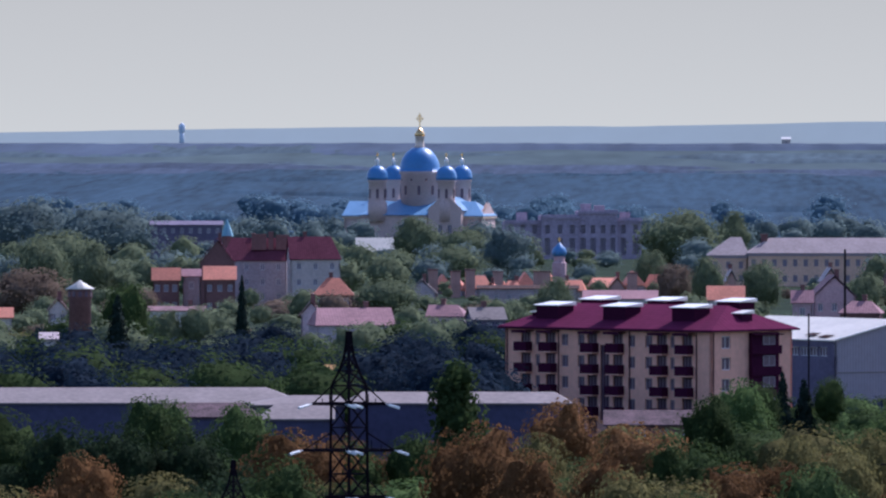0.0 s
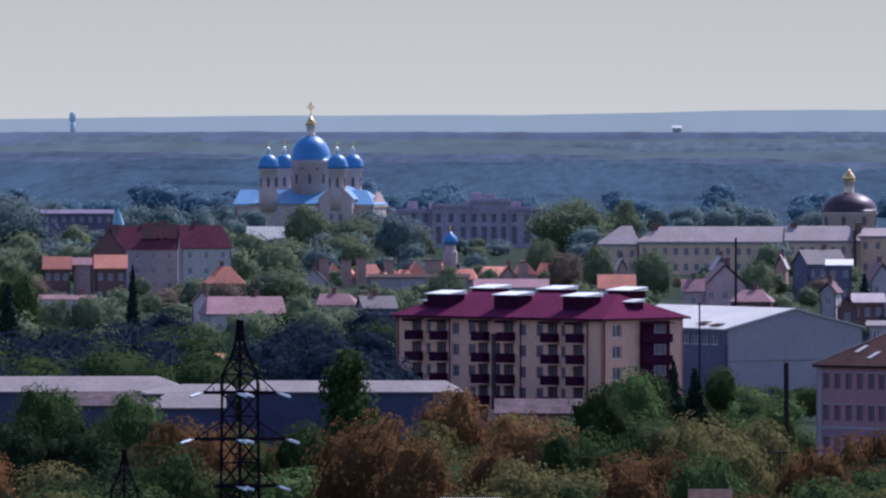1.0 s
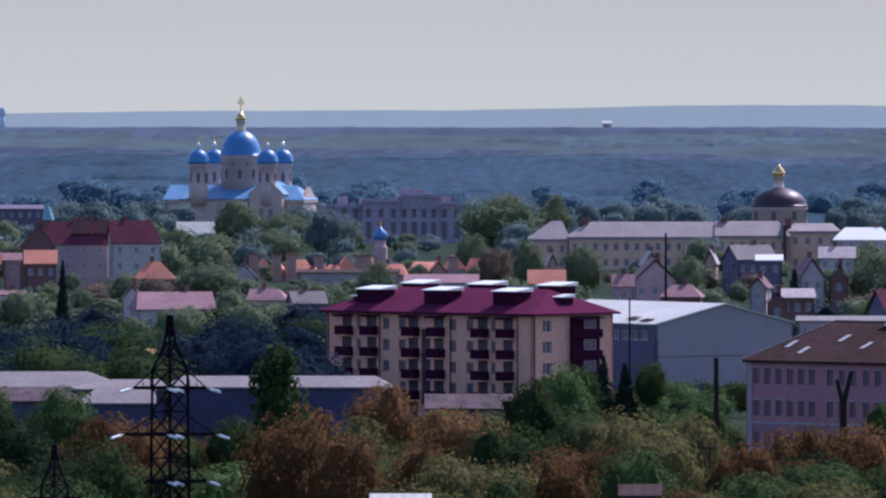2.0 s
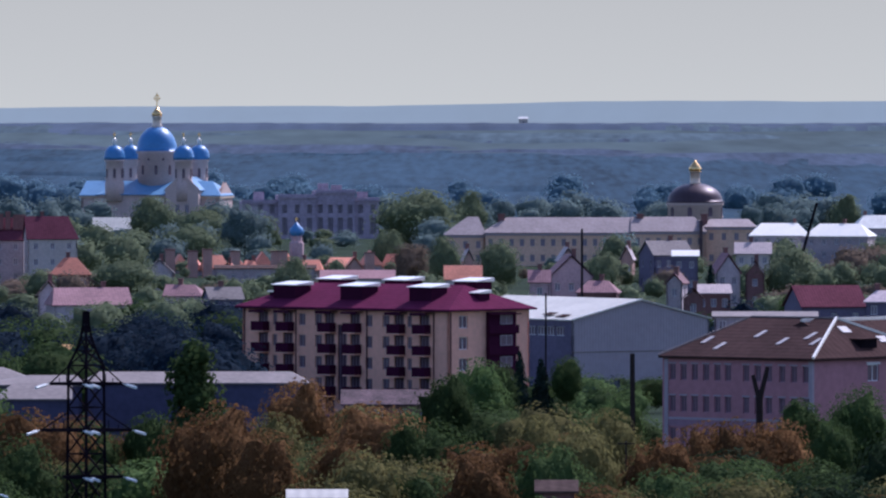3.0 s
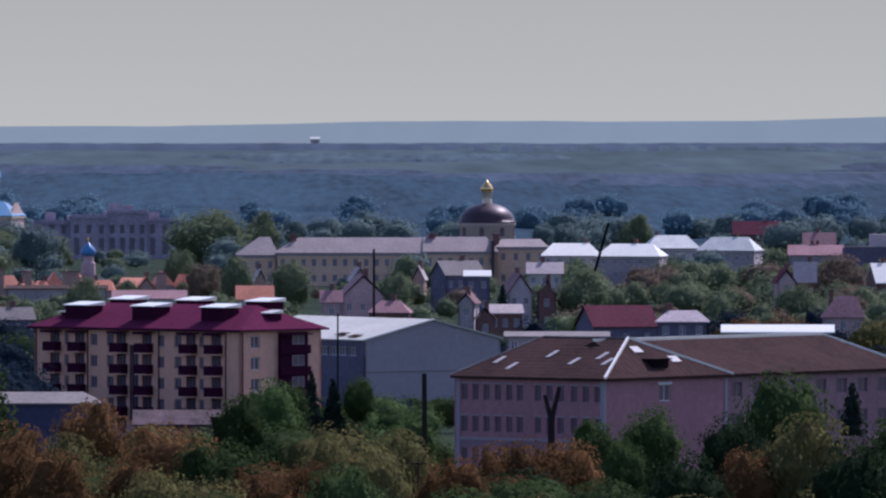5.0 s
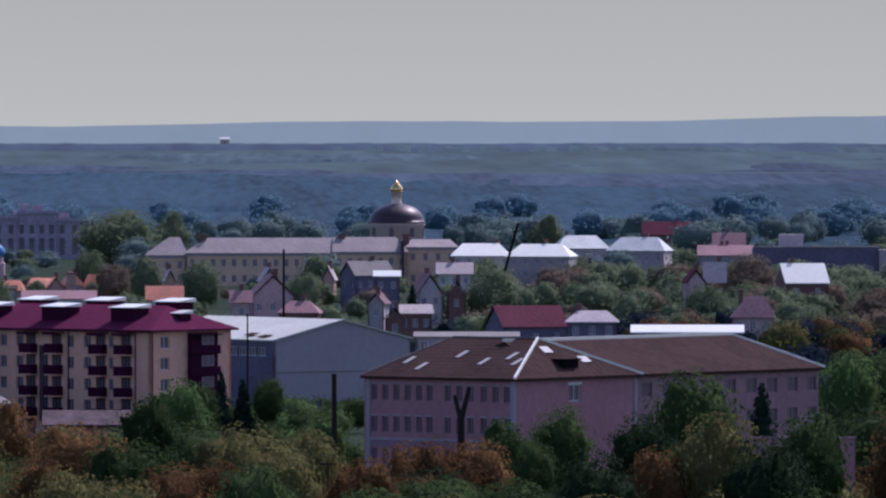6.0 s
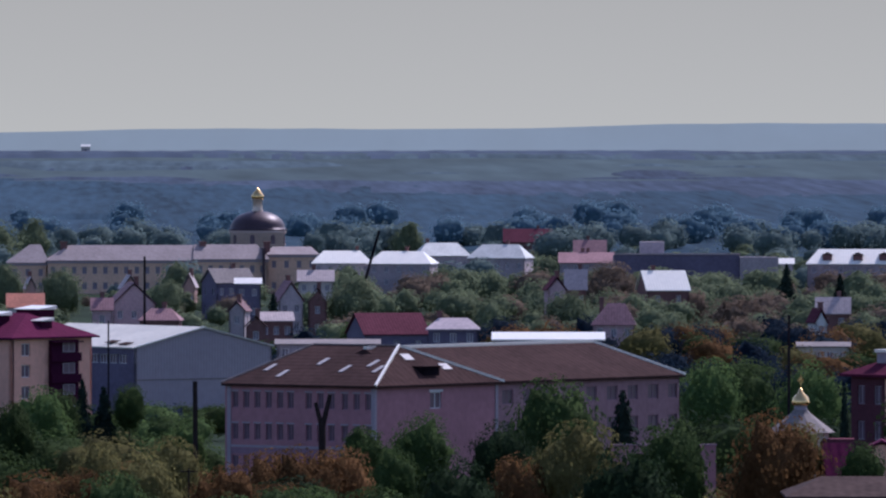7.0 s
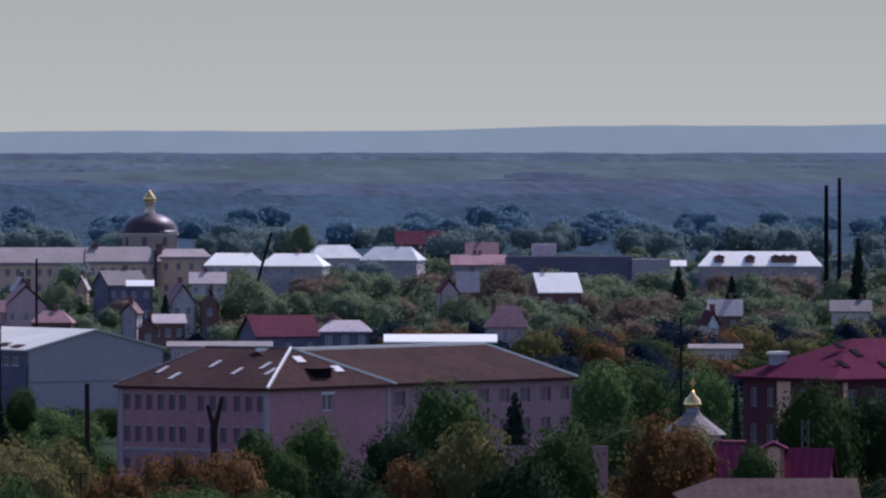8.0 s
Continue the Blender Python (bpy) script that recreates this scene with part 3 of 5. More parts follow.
# ---- school ----
def school():
    ob = thing("school", 1349, 914, 53, "pink two-winged school with a weathered brown hipped roof", "school")
    A, B, H, R = 18.8, 21.0, 14.75, 3.8
    rows = [13.15, 9.9, 6.65, 3.4]
    xs = (0.94, 2.37, 3.8, 5.26, 6.73, 8.08, 10.4, 11.9, 13.3, 15.0, 16.5, 18.0)
    holes = [(s - 0.4, s + 0.4, z - 0.85, z + 0.8) for s in xs for z in rows]
    m = turned(0, A, 0, 270)
    wall_part(ob, m, A, H, holes, PINK, bars=1, frame_mat=PINK_DEEP, depth=0.16)
    for s in xs:
        for z in rows[:2]:
            part("lintel", box(s - 0.48, s + 0.48, -0.06, -0.003, z + 0.8, z + 0.96), FRAME_DULL, ob, at=m)
    part("band", box(0, A, -0.08, -0.003, 8.25, 8.5), FRAME_DULL, ob, "pale string course", at=m)
    part("lower_paint", box(0, A, -0.03, -0.002, 7.6, 8.2), PINK_DEEP, ob, at=m)
    wall_part(ob, turned(0, 0, 0), B, H, [(9.4, 11.3, 12.25, 13.95), (9.4, 11.3, 5.6, 7.3)], PINK, bars=1, depth=0.12)
    part("lintel", box(9.2, 11.5, -0.07, -0.003, 13.95, 14.2), FRAME, ob)
    wall_part(ob, turned(0, 0, 0) @ turned(0, A, 0, 0), B, H, [], PINK)
    part("corner_pilaster", box(-0.07, 0.3, -0.07, 0.4, 0, H - 0.2), FRAME_DULL, ob, "pale rendered corner pilaster")
    part("corner_pilaster", box(-0.09, 0.4, A - 0.4, A + 0.05, 0, H - 0.2), FRAME_DULL, ob)
    part("corner_pilaster", box(B - 0.4, B + 0.05, -0.09, 0.3, 0, H - 0.2), FRAME_DULL, ob)
    part("inner_core", box(0.4, B - 0.4, 0.4, A - 0.4, 0.2, H - 0.3), INNER, ob)
    part("roof", roof(0, B, 0, A, H + 0.02, R, 5.3, 3.6, "y", 0.5, 0.25), BROWN_ROOF, ob)
    xm = B / 2
    apex, back_end = (xm, 4.8, H + R + 0.08), (xm, A - 3.1, H + R + 0.08)
    cap = 0.17
    for p, q, lab in (((-0.5, -0.5, H + 0.08), apex, 1), ((B + 0.5, -0.5, H + 0.08), apex, 0)):
        part("ridge_cap", beam(p, q, cap), WHITE_METAL, ob, "bright zinc ridge cap")
    part("ridge_cap", beam(apex, back_end, 0.1), GREY_ROOF, ob)
    part("ridge_cap", beam(back_end, (-0.5, A + 0.5, H + 0.08), 0.1), GREY_ROOF, ob)
    # translucent sheets let into the roof
    for x, y in ((3.9, 16.3), (2.3, 13.5), (5.75, 10.9), (3.9, 6.7), (5.5, 4.3), (3.95, 2.5)):
        z = H + 0.06 + R * (x + 0.5) / 11.0
        sl = math.degrees(math.atan2(R, 11.0))
        part("skylight_sheet", box(-0.95, 0.95, -0.26, 0.26, 0, 0.06), SKYLIGHT, ob, at=pose(x, y, z, 0, -sl, 0))
    for x, y in ((9.7, 3.2), (14.3, 1.75)):
        z = H + 0.06 + R * (y + 0.5) / 5.3
        part("skylight_sheet", box(-0.75, 0.75, -0.5, 0.5, 0, 0.06), SKYLIGHT, ob, at=pose(x, y, z, math.degrees(math.atan2(R, 5.3)), 0, 0))
    # Solid box; the darkness inside the open dormer is put into its colour.
    bm = box(9.2, 11.8, 0.6, 2.6, H + 0.9, H + 1.75)
    part("dormer", bm, STEEL, ob, "roof hatch, its dark hole a solid near-black box")
    part("dormer_roof", box(9.0, 12.0, 0.3, 2.8, H + 1.75, H + 1.85), BROWN_ROOF, ob)
    # long wing
    L2, D2 = 33.0, 15.0
    holes = []
    for i in range(9):
        c = 2.2 + 3.72 * i
        holes += [(c - 0.95, c + 0.95, z - 0.8, z + 0.75) for z in rows]
    wall_part(ob, turned(B + 0.01, 0.3, 0), L2, H, holes, PINK_PALE, bars=1, frame_mat=PINK_DEEP, depth=0.12)
    wall_part(ob, turned(B + L2, 0.3, 0, 90), D2, H, [], PINK_PALE)
    part("inner_core", box(B + 0.4, B + L2 - 0.4, 0.8, D2 - 0.4, 0.2, H - 0.3), INNER, ob)
    part("roof", roof(B - 14, B + L2, 0.3, D2, H + 0.03, 3.5, 2.0, 6.0, "x", 0.5, 0.25), BROWN_ROOF, ob)
    y2, z2 = (0.3 + D2) / 2, H + 3.58
    part("ridge_cap", beam((B - 12.5, y2, z2), (B + L2 - 5.5, y2, z2), 0.27), WHITE_METAL, ob)
    part("ridge_cap", beam((B + L2 - 5.5, y2, z2), (B + L2 + 0.5, -0.2, H + 0.1), 0.2), WHITE_METAL, ob)
    x, y = spot(1349, 914)
    FOOT.extend([(x + 2, y + 14, 17), (x + 20, y + 26, 14), (x + 30, y + 40, 14)])


school()


# ---- warehouse and sheds ----
def warehouse():
    ob = thing("warehouse", 925, 1300, 35, "grey sheet-clad warehouse with a pale low-pitched roof", "warehouse")
    W, L, H, R = 24.2, 34, 9.65, 2.85
    wall_part(ob, turned(0, 0, 0), W, H, [(16.5, 17.3, 3.2, 4.3)], WALL_GREY, top=H + R - 0.1, depth=0.15)
    wall_part(ob, turned(W, 0, 0, 90), L, H, [], WALL_GREY)
    wall_part(ob, turned(W, L, 0, 180), W, H, [], WALL_GREY, top=H + R - 0.1)
    wall_part(ob, turned(0, L, 0, 270), L, H, [(1 + 2.4 * i, 3.2 + 2.4 * i, 7.3, 8.6) for i in range(13)], WALL_SHADE_PALE, bars=2)
    part("inner_core", box(0.5, W - 0.5, 0.6, L - 0.6, 0.1, H - 0.4), INNER, ob)
    part("roof", roof(0, W, 0, L, H + 0.03, R, 0, 0, "y", 0.3, 0.2), PALE_ROOF, ob)
    part("verge", beam((-0.3, -0.32, H + 0.05), (W / 2, -0.32, H + R + 0.05), 0.12), WHITE_METAL, ob)
    part("band", box(0, W, -0.05, -0.003, 4.9, 5.05), GREY_ROOF, ob)
    for i in range(2):
        part("loose_sheet", box(0.6 + 0.5 * i, 2.0 + 0.5 * i, 3 + 4 * i, 5.2 + 4 * i, 0, 0.05), BROWN_ROOF, ob, at=pose(0, 0, H + 0.22 + 0.1 * i, 0, -13, 0))
    x, y = spot(925, 1300)
    FOOT.append((x + 3, y + 18, 26))


warehouse()


def sized(name, b0, b1, vr, ve, d, wall_mat, roof_mat, label, axis="x", yaw=0.0, depth=None, runs=(0, 0), wins=(3, 2), storeys=1, chimneys=1, group="houses of the town", category="house", over=0.35):
    """A house fitted to the camera's view by its pixel columns, its ridge and eaves rows and its distance."""
    w = (b1 - b0) * d / UNIT
    l = depth or max(5.0, min(11.0, w * 0.8))
    c = abs(math.cos(radians(yaw)))
    w = max(2.5, (w - l * abs(math.sin(radians(yaw)))) / c) if abs(yaw) < 60 else w
    h = rise(ve, d - l / 2)
    rh = max(0.6, rise(vr, d) - h)
    n = max(1, round(w / l))
    for i in range(n):
        claim((b0 + b1) / 2 + (i + 0.5 - n / 2) * w / n * c * UNIT / d, d, max(w / n, l) * 0.62 + 0.8)
    return house(name, (b0 + b1) / 2, d, yaw, w - 2 * over, l, h, rh, wall_mat, roof_mat, label, runs, axis, wins, storeys, chimneys, over, category=category, group=group)


sized("shed", -640, -22, 672, 699, 1080, WALL_SHADE_BLUE, GREY_ROOF, "long grey-roofed storage shed with shade-blue walls", depth=12, runs=(3, 4), wins=(0, 0), chimneys=0, category="shed", group="storage sheds")
sized("shed", 58, 458, 680, 700, 1060, WALL_SHADE_BLUE, GREY_ROOF, "grey-roofed shed with shade-blue walls behind bushes", depth=10, runs=(2, 2), wins=(0, 0), chimneys=0, category="shed", group="storage sheds")
sized("shed", -112, 62, 686, 703, 1045, WALL_SHADE_BLUE, GREY_ROOF, "grey hipped shed roof behind the low sheds", depth=10, runs=(5, 1), wins=(0, 0), chimneys=0, category="shed", group="storage sheds")
sized("shed", -265, -92, 699, 724, 1000, WALL_SHADE_BLUE, PATCH_ROOF, "low shed with patched rusty red roof", depth=9, runs=(0, 2), wins=(0, 0), chimneys=0, category="shed", group="storage sheds")
sized("shed", -95, 40, 700, 728, 1030, WALL_SHADE_BLUE, GREY_ROOF, "low grey shed beside the pylon", depth=10, runs=(2, 0), wins=(0, 0), chimneys=0, category="shed", group="storage sheds")
sized("shed", 515, 690, 712, 738, 1055, WALL_BROWN, PATCH_ROOF, "low shed with patched brown roof below apartments", depth=9, wins=(4, 2), chimneys=0, category="shed", group="storage sheds")
sized("hut", 858, 936, 872, 892, 730, WALL_BROWN, BROWN_GREY, "small hut with a dull brown roof among bushes", depth=4, wins=(1, 1), chimneys=0, category="hut", group="")
sized("hut", 418, 528, 898, 904, 715, WALL_BROWN, PALE_ROOF, "low hut with a pale sheet roof among bushes", depth=4, wins=(1, 1), chimneys=0, category="hut", group="")
# Two things of unclear kind, with huts added in their stead.
sized("hut", 13, 52, 632, 645, 1180, OCHRE, OCHRE, "small ochre yellow thing, built as a hut, among dark trees", depth=4, wins=(1, 1), chimneys=0, category="hut", group="")
sized("hut", -207, -166, 648, 656, 1160, WALL_PALE, ZINC, "small pale thing, built as a hut, among dark trees", depth=4, wins=(1, 1), chimneys=0, category="hut", group="")


GLAZING.append(PANE_HAZED)


# ---- church ----
def cross(parent, x, y, z, h, w, r=0.16):
    bm = beam((x, y, z), (x, y, z + h), r)
    beam((x - w / 2, y, z + h * 0.62), (x + w / 2, y, z + h * 0.62), r, bm)
    beam((x - w / 4, y, z + h * 0.82), (x + w / 4, y, z + h * 0.82), r * 0.8, bm)
    for i in range(12):
        a, c = 2 * math.pi * i / 12, 2 * math.pi * (i + 1) / 12
        q = w * 0.36
        beam((x + q * math.cos(a), y, z + h * 0.62 + q * math.sin(a)), (x + q * math.cos(c), y, z + h * 0.62 + q * math.sin(c)), r * 0.7, bm)
    return part("cross", bm, GOLD, parent, "gilt ornamental cross")


def drum_windows(parent, x, y, z, r, n, w, h, turn=0.0):
    for i in range(n):
        a = 360 * i / n + turn
        bm = box(-w / 2, w / 2, -0.12, 0.3, 0, h)
        bmesh.ops.create_cone(bm, cap_ends=True, segments=12, radius1=w / 2, radius2=w / 2, depth=0.42, matrix=Matrix.Translation((0, 0.09, h)) @ Matrix.Rotation(math.pi / 2, 4, "X"))
        q = part("window", bm, PANE, parent, at=pose(x, y, z, 0, 0, a) @ Matrix.Translation((0, -r, 0)))
        part("window_sill", box(-w / 2 - 0.2, w / 2 + 0.2, -0.3, 0.2, -0.25, 0), STUCCO, q)


def church():
    ob = thing("church", 190, 2950, -13, "cream stucco church with five bright blue domes", "church")
    H = 11.9
    holes = [(3 + 6.2 * i, 4.4 + 6.2 * i, 4.5, 8.5) for i in range(7)]
    wall_part(ob, turned(-23, -10, 0), 46, H, holes, STUCCO, thick=0.8, bars=1, depth=0.4)
    wall_part(ob, turned(23, -10, 0, 90), 20, H, [(4, 5.4, 4.5, 8.5), (14.6, 16, 4.5, 8.5)], STUCCO, thick=0.8, top=H + 4.4, depth=0.4)
    wall_part(ob, turned(23, 10, 0, 180), 46, H, [], STUCCO, thick=0.8)
    wall_part(ob, turned(-23, 10, 0, 270), 20, H, [(4, 5.4, 4.5, 8.5), (14.6, 16, 4.5, 8.5)], STUCCO, thick=0.8, top=H + 4.4, depth=0.4)
    part("cornice", box(-23.5, 23.5, -10.5, 10.5, H - 0.9, H - 0.2), STUCCO_WARM, ob)
    part("nave_fill", box(-22, 22, -9, 9, 0.1, H - 1), INNER, ob)
    part("roof", roof(-23, 23, -10, 10, H + 0.02, 4.6, 0, 5, "x", 0.6, 0.25), SKY_BLUE, ob)
    # transept towards the town, with a raised gable front
    wall_part(ob, turned(6, -14, 0), 11, 14.2, [(3.2, 4.6, 4, 9), (6.4, 7.8, 4, 9)], STUCCO, thick=0.8, top=19.2, depth=0.4)
    part("gable_oculus", lathe([(0.9, 0), (0.9, 0.5)], 16), PANE, ob, at=pose(11.5, -13.8, 15.6, 90, 0, 0))
    part("transept", box(6.1, 16.9, -13.2, 13, 0, 13.6), STUCCO, ob)
    part("roof", roof(6, 17, -13.2, 13.5, 13.7, 4.2, 0, 0, "y", 0.5, 0.25), SKY_BLUE, ob, "sky blue sheet roof")
    part("roof", roof(-17, 5.5, -13.0, 13.0, H + 0.3, 3.2, 4, 1, "x", 0.5, 0.2), SKY_BLUE, ob)
    part("side_aisle", box(-16.8, 5.4, -12.7, 12.7, 0, H + 0.2), STUCCO, ob)
    part("roof", roof(-13, 13, -12.5, 12.5, H + 0.45, 5.0, 7, 7, "x", 0.3, 0.2), SKY_BLUE, ob)
    # great drum and dome
    part("drum", lathe([(6.2, 14), (6.2, 25.2), (6.7, 25.5), (6.7, 26.3)], 32), STUCCO, ob)
    d = part("dome", lathe([(6.8, 26.3)] + [(r, z + 26.3) for r, z in dome(6.65, 8.1)], 36), BLUE, ob, "bright blue painted dome")
    part("lantern", lathe([(2.0, 34.0), (1.5, 34.6), (1.45, 37.4), (1.8, 37.7)], 12), GILT_PALE, ob)
    part("cupola", lathe([(1.7, 37.7), (1.75, 38.5), (1.1, 39.4), (0.3, 40.6)], 16), GOLD, ob)
    cross(ob, 0, 0, 40.4, 4.9, 2.4, 0.2)
    drum_windows(ob, 0, 0, 18.6, 6.2, 8, 0.9, 2.6, 10)
    drum_windows(ob, 0, 0, 23.2, 6.2, 8, 0.7, 0.4, 32)
    for x, y in ((-11.5, -11.5), (11.5, -11.5), (11.5, 11.5), (-11.5, 11.5)):
        t = part("tower", lathe([(3.1, 10), (3.1, 16.2), (2.8, 16.4), (2.8, 22.6), (3.2, 22.9), (3.2, 23.5)], 24), STUCCO, ob, "round stucco bell tower")
        q = part("dome", lathe([(3.3, 23.5), (3.45, 24.4)] + [(r, z + 24.6) for r, z in dome(3.35, 3.6)], 24), BLUE, ob)
        # White metal puts the finial's glint into its colour.
        part("finial", lathe([(0.55, 27.9), (0.5, 29.2), (0.75, 29.6), (0.15, 30.6)], 10), WHITE_METAL, ob, at=Matrix.Translation((x, y, 0)))
        cross(ob, x, y, 30.4, 2.0, 1.0, 0.12)
        t.matrix_local = q.matrix_local = Matrix.Translation((x, y, 0))
        drum_windows(ob, x, y, 17.6, 2.8, 6, 0.85, 2.6, 13)
    claim(190, 2950, 30)


church()


# ---- old palace, chapel and monastery ----
def palace():
    ob = thing("old_palace", 462, 2780, 4, "bare weathered old palace with tall dark windows", "palace")
    k = 2780 / UNIT

    def block(b0, b1, v, depth, holes_n, shift):
        x0, x1, h = (b0 - 462) * k, (b1 - 462) * k, rise(v, 2780)
        w = x1 - x0
        hs = []
        for i in range(holes_n):
            c = w * (i + 0.5) / holes_n
            hs += [(c - 0.8, c + 0.8, 1.5, min(6.5, h - 2)), (c - 0.7, c + 0.7, 8.0, min(10.5, h - 1.2))] if h > 10 else [(c - 0.8, c + 0.8, 1.5, h - 2)]
        wall_part(ob, turned(x0, shift, 0), w, h, hs, WALL_RUIN, thick=0.9, bars=1, frame_mat=STEEL, depth=0.6)
        part("body", box(x0 + 0.02, x1 - 0.02, shift + 0.92, shift + depth, 0, h - 0.4), WALL_RUIN, ob)
        part("cornice", box(x0 - 0.3, x1 + 0.3, shift - 0.4, shift + 0.1, h - 1.2, h - 0.5), WALL_RUIN, ob)
    block(340, 404, 376, 14, 3, 0.0)
    block(404, 470, 366, 16, 3, -2.0)
    block(470, 540, 358, 16, 4, -1.0)
    block(540, 583, 372, 14, 2, 0.6)
    for b, v in ((372, 362), (486, 347), (510, 350), (556, 362)):
        x = (b - 462) * k
        part("chimney", box(x - 1.6, x + 1.6, 5, 7, 6, rise(v, 2786)), WALL_RUIN, ob)
    claim(462, 2785, 26)


palace()
cp = thing("chapel", 437, 2150, 10, "small chapel turret with a blue onion cupola", "chapel")
part("tower", lathe([(1.7, 0), (1.7, rise(452, 2150)), (1.3, rise(449, 2150)), (1.3, rise(440, 2150))], 8, smooth=False), WALL_PINKISH, cp)
zc = rise(440, 2150)
part("cupola", lathe([(1.4, zc), (1.85, zc + 0.9), (1.5, zc + 1.9), (0.6, zc + 2.7), (0.2, zc + 3.3)], 16), BLUE, cp)
cross(cp, 0, 0, zc + 3.2, 1.4, 0.8, 0.1)
claim(437, 2150, 4)


def monastery():
    ob = thing("monastery", 980, 2300, 2, "long ochre two-storey monastery with grey hipped roofs", "monastery")
    k = 2300 / UNIT

    def range_(b0, b1, vr, ve, y0, depth, runs, n, roof_mat):
        x0, x1 = (b0 - 980) * k, (b1 - 980) * k
        h = rise(ve, 2300)
        hs = []
        for i in range(n):
            c = (x1 - x0) * (i + 0.5) / n
            hs += [(c - 0.55, c + 0.55, 1.2, 2.9), (c - 0.55, c + 0.55, h - 3.4, h - 1.6)]
        wall_part(ob, turned(x0, y0, 0), x1 - x0, h, hs, YELLOW, bars=1, frame_mat=FRAME_DULL)
        wall_part(ob, turned(x1, y0, 0, 90), depth, h, [], YELLOW)
        wall_part(ob, turned(x0, y0 + depth, 0, 270), depth, h, [], YELLOW)
        part("inner_block", box(x0 + 0.4, x1 - 0.4, y0 + 0.5, y0 + depth, 0, h - 0.2), INNER, ob)
        part("roof", roof(x0, x1, y0, y0 + depth, h + 0.02, rise(vr, 2306) - h, runs[0], runs[1], "x", 0.5), roof_mat, ob)
        part("cornice", box(x0 - 0.2, x1 + 0.2, y0 - 0.25, y0 - 0.003, h - 0.7, h - 0.25), FRAME_DULL, ob)
    range_(702, 770, 406, 438, 1.5, 12, (6, 2), 3, MONASTERY_ROOF)
    range_(771, 1030, 407, 434, 0.0, 12, (6, 0.5), 14, MONASTERY_ROOF)
    range_(1031, 1160, 406, 432, -0.6, 12, (0.5, 3), 7, MONASTERY_ROOF)
    range_(1161, 1250, 410, 424, 3.0, 10, (2, 2), 4, MONASTERY_ROOF)
    # cross gable with a dark verge
    x0, x1 = (1150 - 980) * k, (1172 - 980) * k
    part("fire_wall", box(x0, x0 + 0.7, -2, 9, 0, rise(412, 2300)), DOME_DARK, ob)
    for b in (800, 1046, 1160):
        x = (b - 980) * k
        bm = box(x - 0.8, x + 0.8, 4.5, 6, 9, rise(403, 2303))
        box(x - 1, x + 1, 4.3, 6.2, rise(403, 2303), rise(403, 2303) + 0.3, bm)
        part("chimney", bm, WALL_BROWN, ob)
    for b in (700, 980, 1120, 1210):
        claim(b, 2304, 14)


monastery()
tw = thing("domed_rotunda", 1142, 2390, 12, "round rotunda with dark copper dome and gilt lantern", "rotunda")
k = 2390 / UNIT
zb, zt = rise(381, 2390), rise(347, 2390)
part("drum", lathe([(7.2, 0), (7.2, zb - 0.9), (7.6, zb - 0.6), (7.6, zb)], 32), STUCCO, tw)
part("dome", lathe([(7.7, zb), (7.6, zb + 0.4)] + [(r, z + zb + 0.4) for r, z in dome(7.3, zt - zb - 0.3)], 36), DOME_DARK, tw)
part("lantern", lathe([(1.7, zt - 0.3), (1.3, zt + 0.4), (1.25, zt + 3.0), (1.7, zt + 3.2)], 12), GILT_PALE, tw)
part("cupola", lathe([(1.6, zt + 3.2), (1.7, zt + 4.0), (1.1, zt + 5.0), (0.5, zt + 5.6), (0.2, zt + 6.2)], 16), GOLD, tw)
drum_windows(tw, 0, 0, zb - 3.6, 7.2, 8, 1.2, 1.9, 22)
claim(1142, 2390, 10)

# ---- houses of the town ----
sized("villa", -162, -36, 407, 447, 2060, WALL_GREYISH, RED_ROOF, "large villa with grey walls and maroon roof", runs=(2, 0), wins=(4, 2), storeys=2, yaw=-5, depth=11)
sized("villa", -48, 52, 405, 445, 2040, WALL_PALE, RED_ROOF, "large cream villa with a maroon roof", runs=(0, 2), wins=(3, 3), storeys=2, yaw=5, depth=10)
# Dark boxes added for the unclear clutter along the villa's ridge.
vl = thing("roof_terrace", -72, 2056, 0, "dark boxes on the villa's ridge in place of roof clutter", "terrace", z=rise(409, 2056))
for x0, x1, z1 in ((-4.6, -1.2, 1.1), (-0.8, 0.4, 1.6), (0.9, 3.8, 0.9)):
    part("chimney" if x1 - x0 < 2 else "clutter_box", box(x0, x1, 0, 1.2, -2.5, z1), WALL_BROWN, vl)
sized("villa", -202, -135, 407, 452, 2030, WALL_BROWN, RED_ROOF, "brown gabled villa with dark red roof", axis="y", wins=(2, 2), storeys=2)
tt = thing("turret", -151, 2070, 0, "slender turret with a pale teal spire", "turret")
part("shaft", lathe([(1.1, 0), (1.1, rise(404, 2070))], 8, smooth=False), WALL_BROWN, tt)
part("spire", lathe([(1.5, rise(404, 2070)), (0.08, rise(374, 2070))], 8, smooth=False), TEAL, tt)
sized("house", -285, -233, 460, 482, 1950, WALL_BROWN, ORANGE_ROOF, "brown house with a bright orange roof", wins=(3, 2), storeys=2, chimneys=0)
sized("house", -194, -134, 457, 481, 1940, WALL_BROWN, ORANGE_ROOF, "brown house with a bright orange roof", wins=(3, 2), storeys=2, chimneys=0)
sized("house", -232, -196, 462, 475, 1955, WALL_GREYISH, PINK_ROOF, "narrow grey link house between orange roofs", wins=(1, 1), storeys=2, chimneys=0)
sized("house", 0, 74, 478, 508, 1850, WALL_BROWN, ORANGE_ROOF, "low brown house with orange hipped roof", runs=(3, 3), wins=(3, 2))
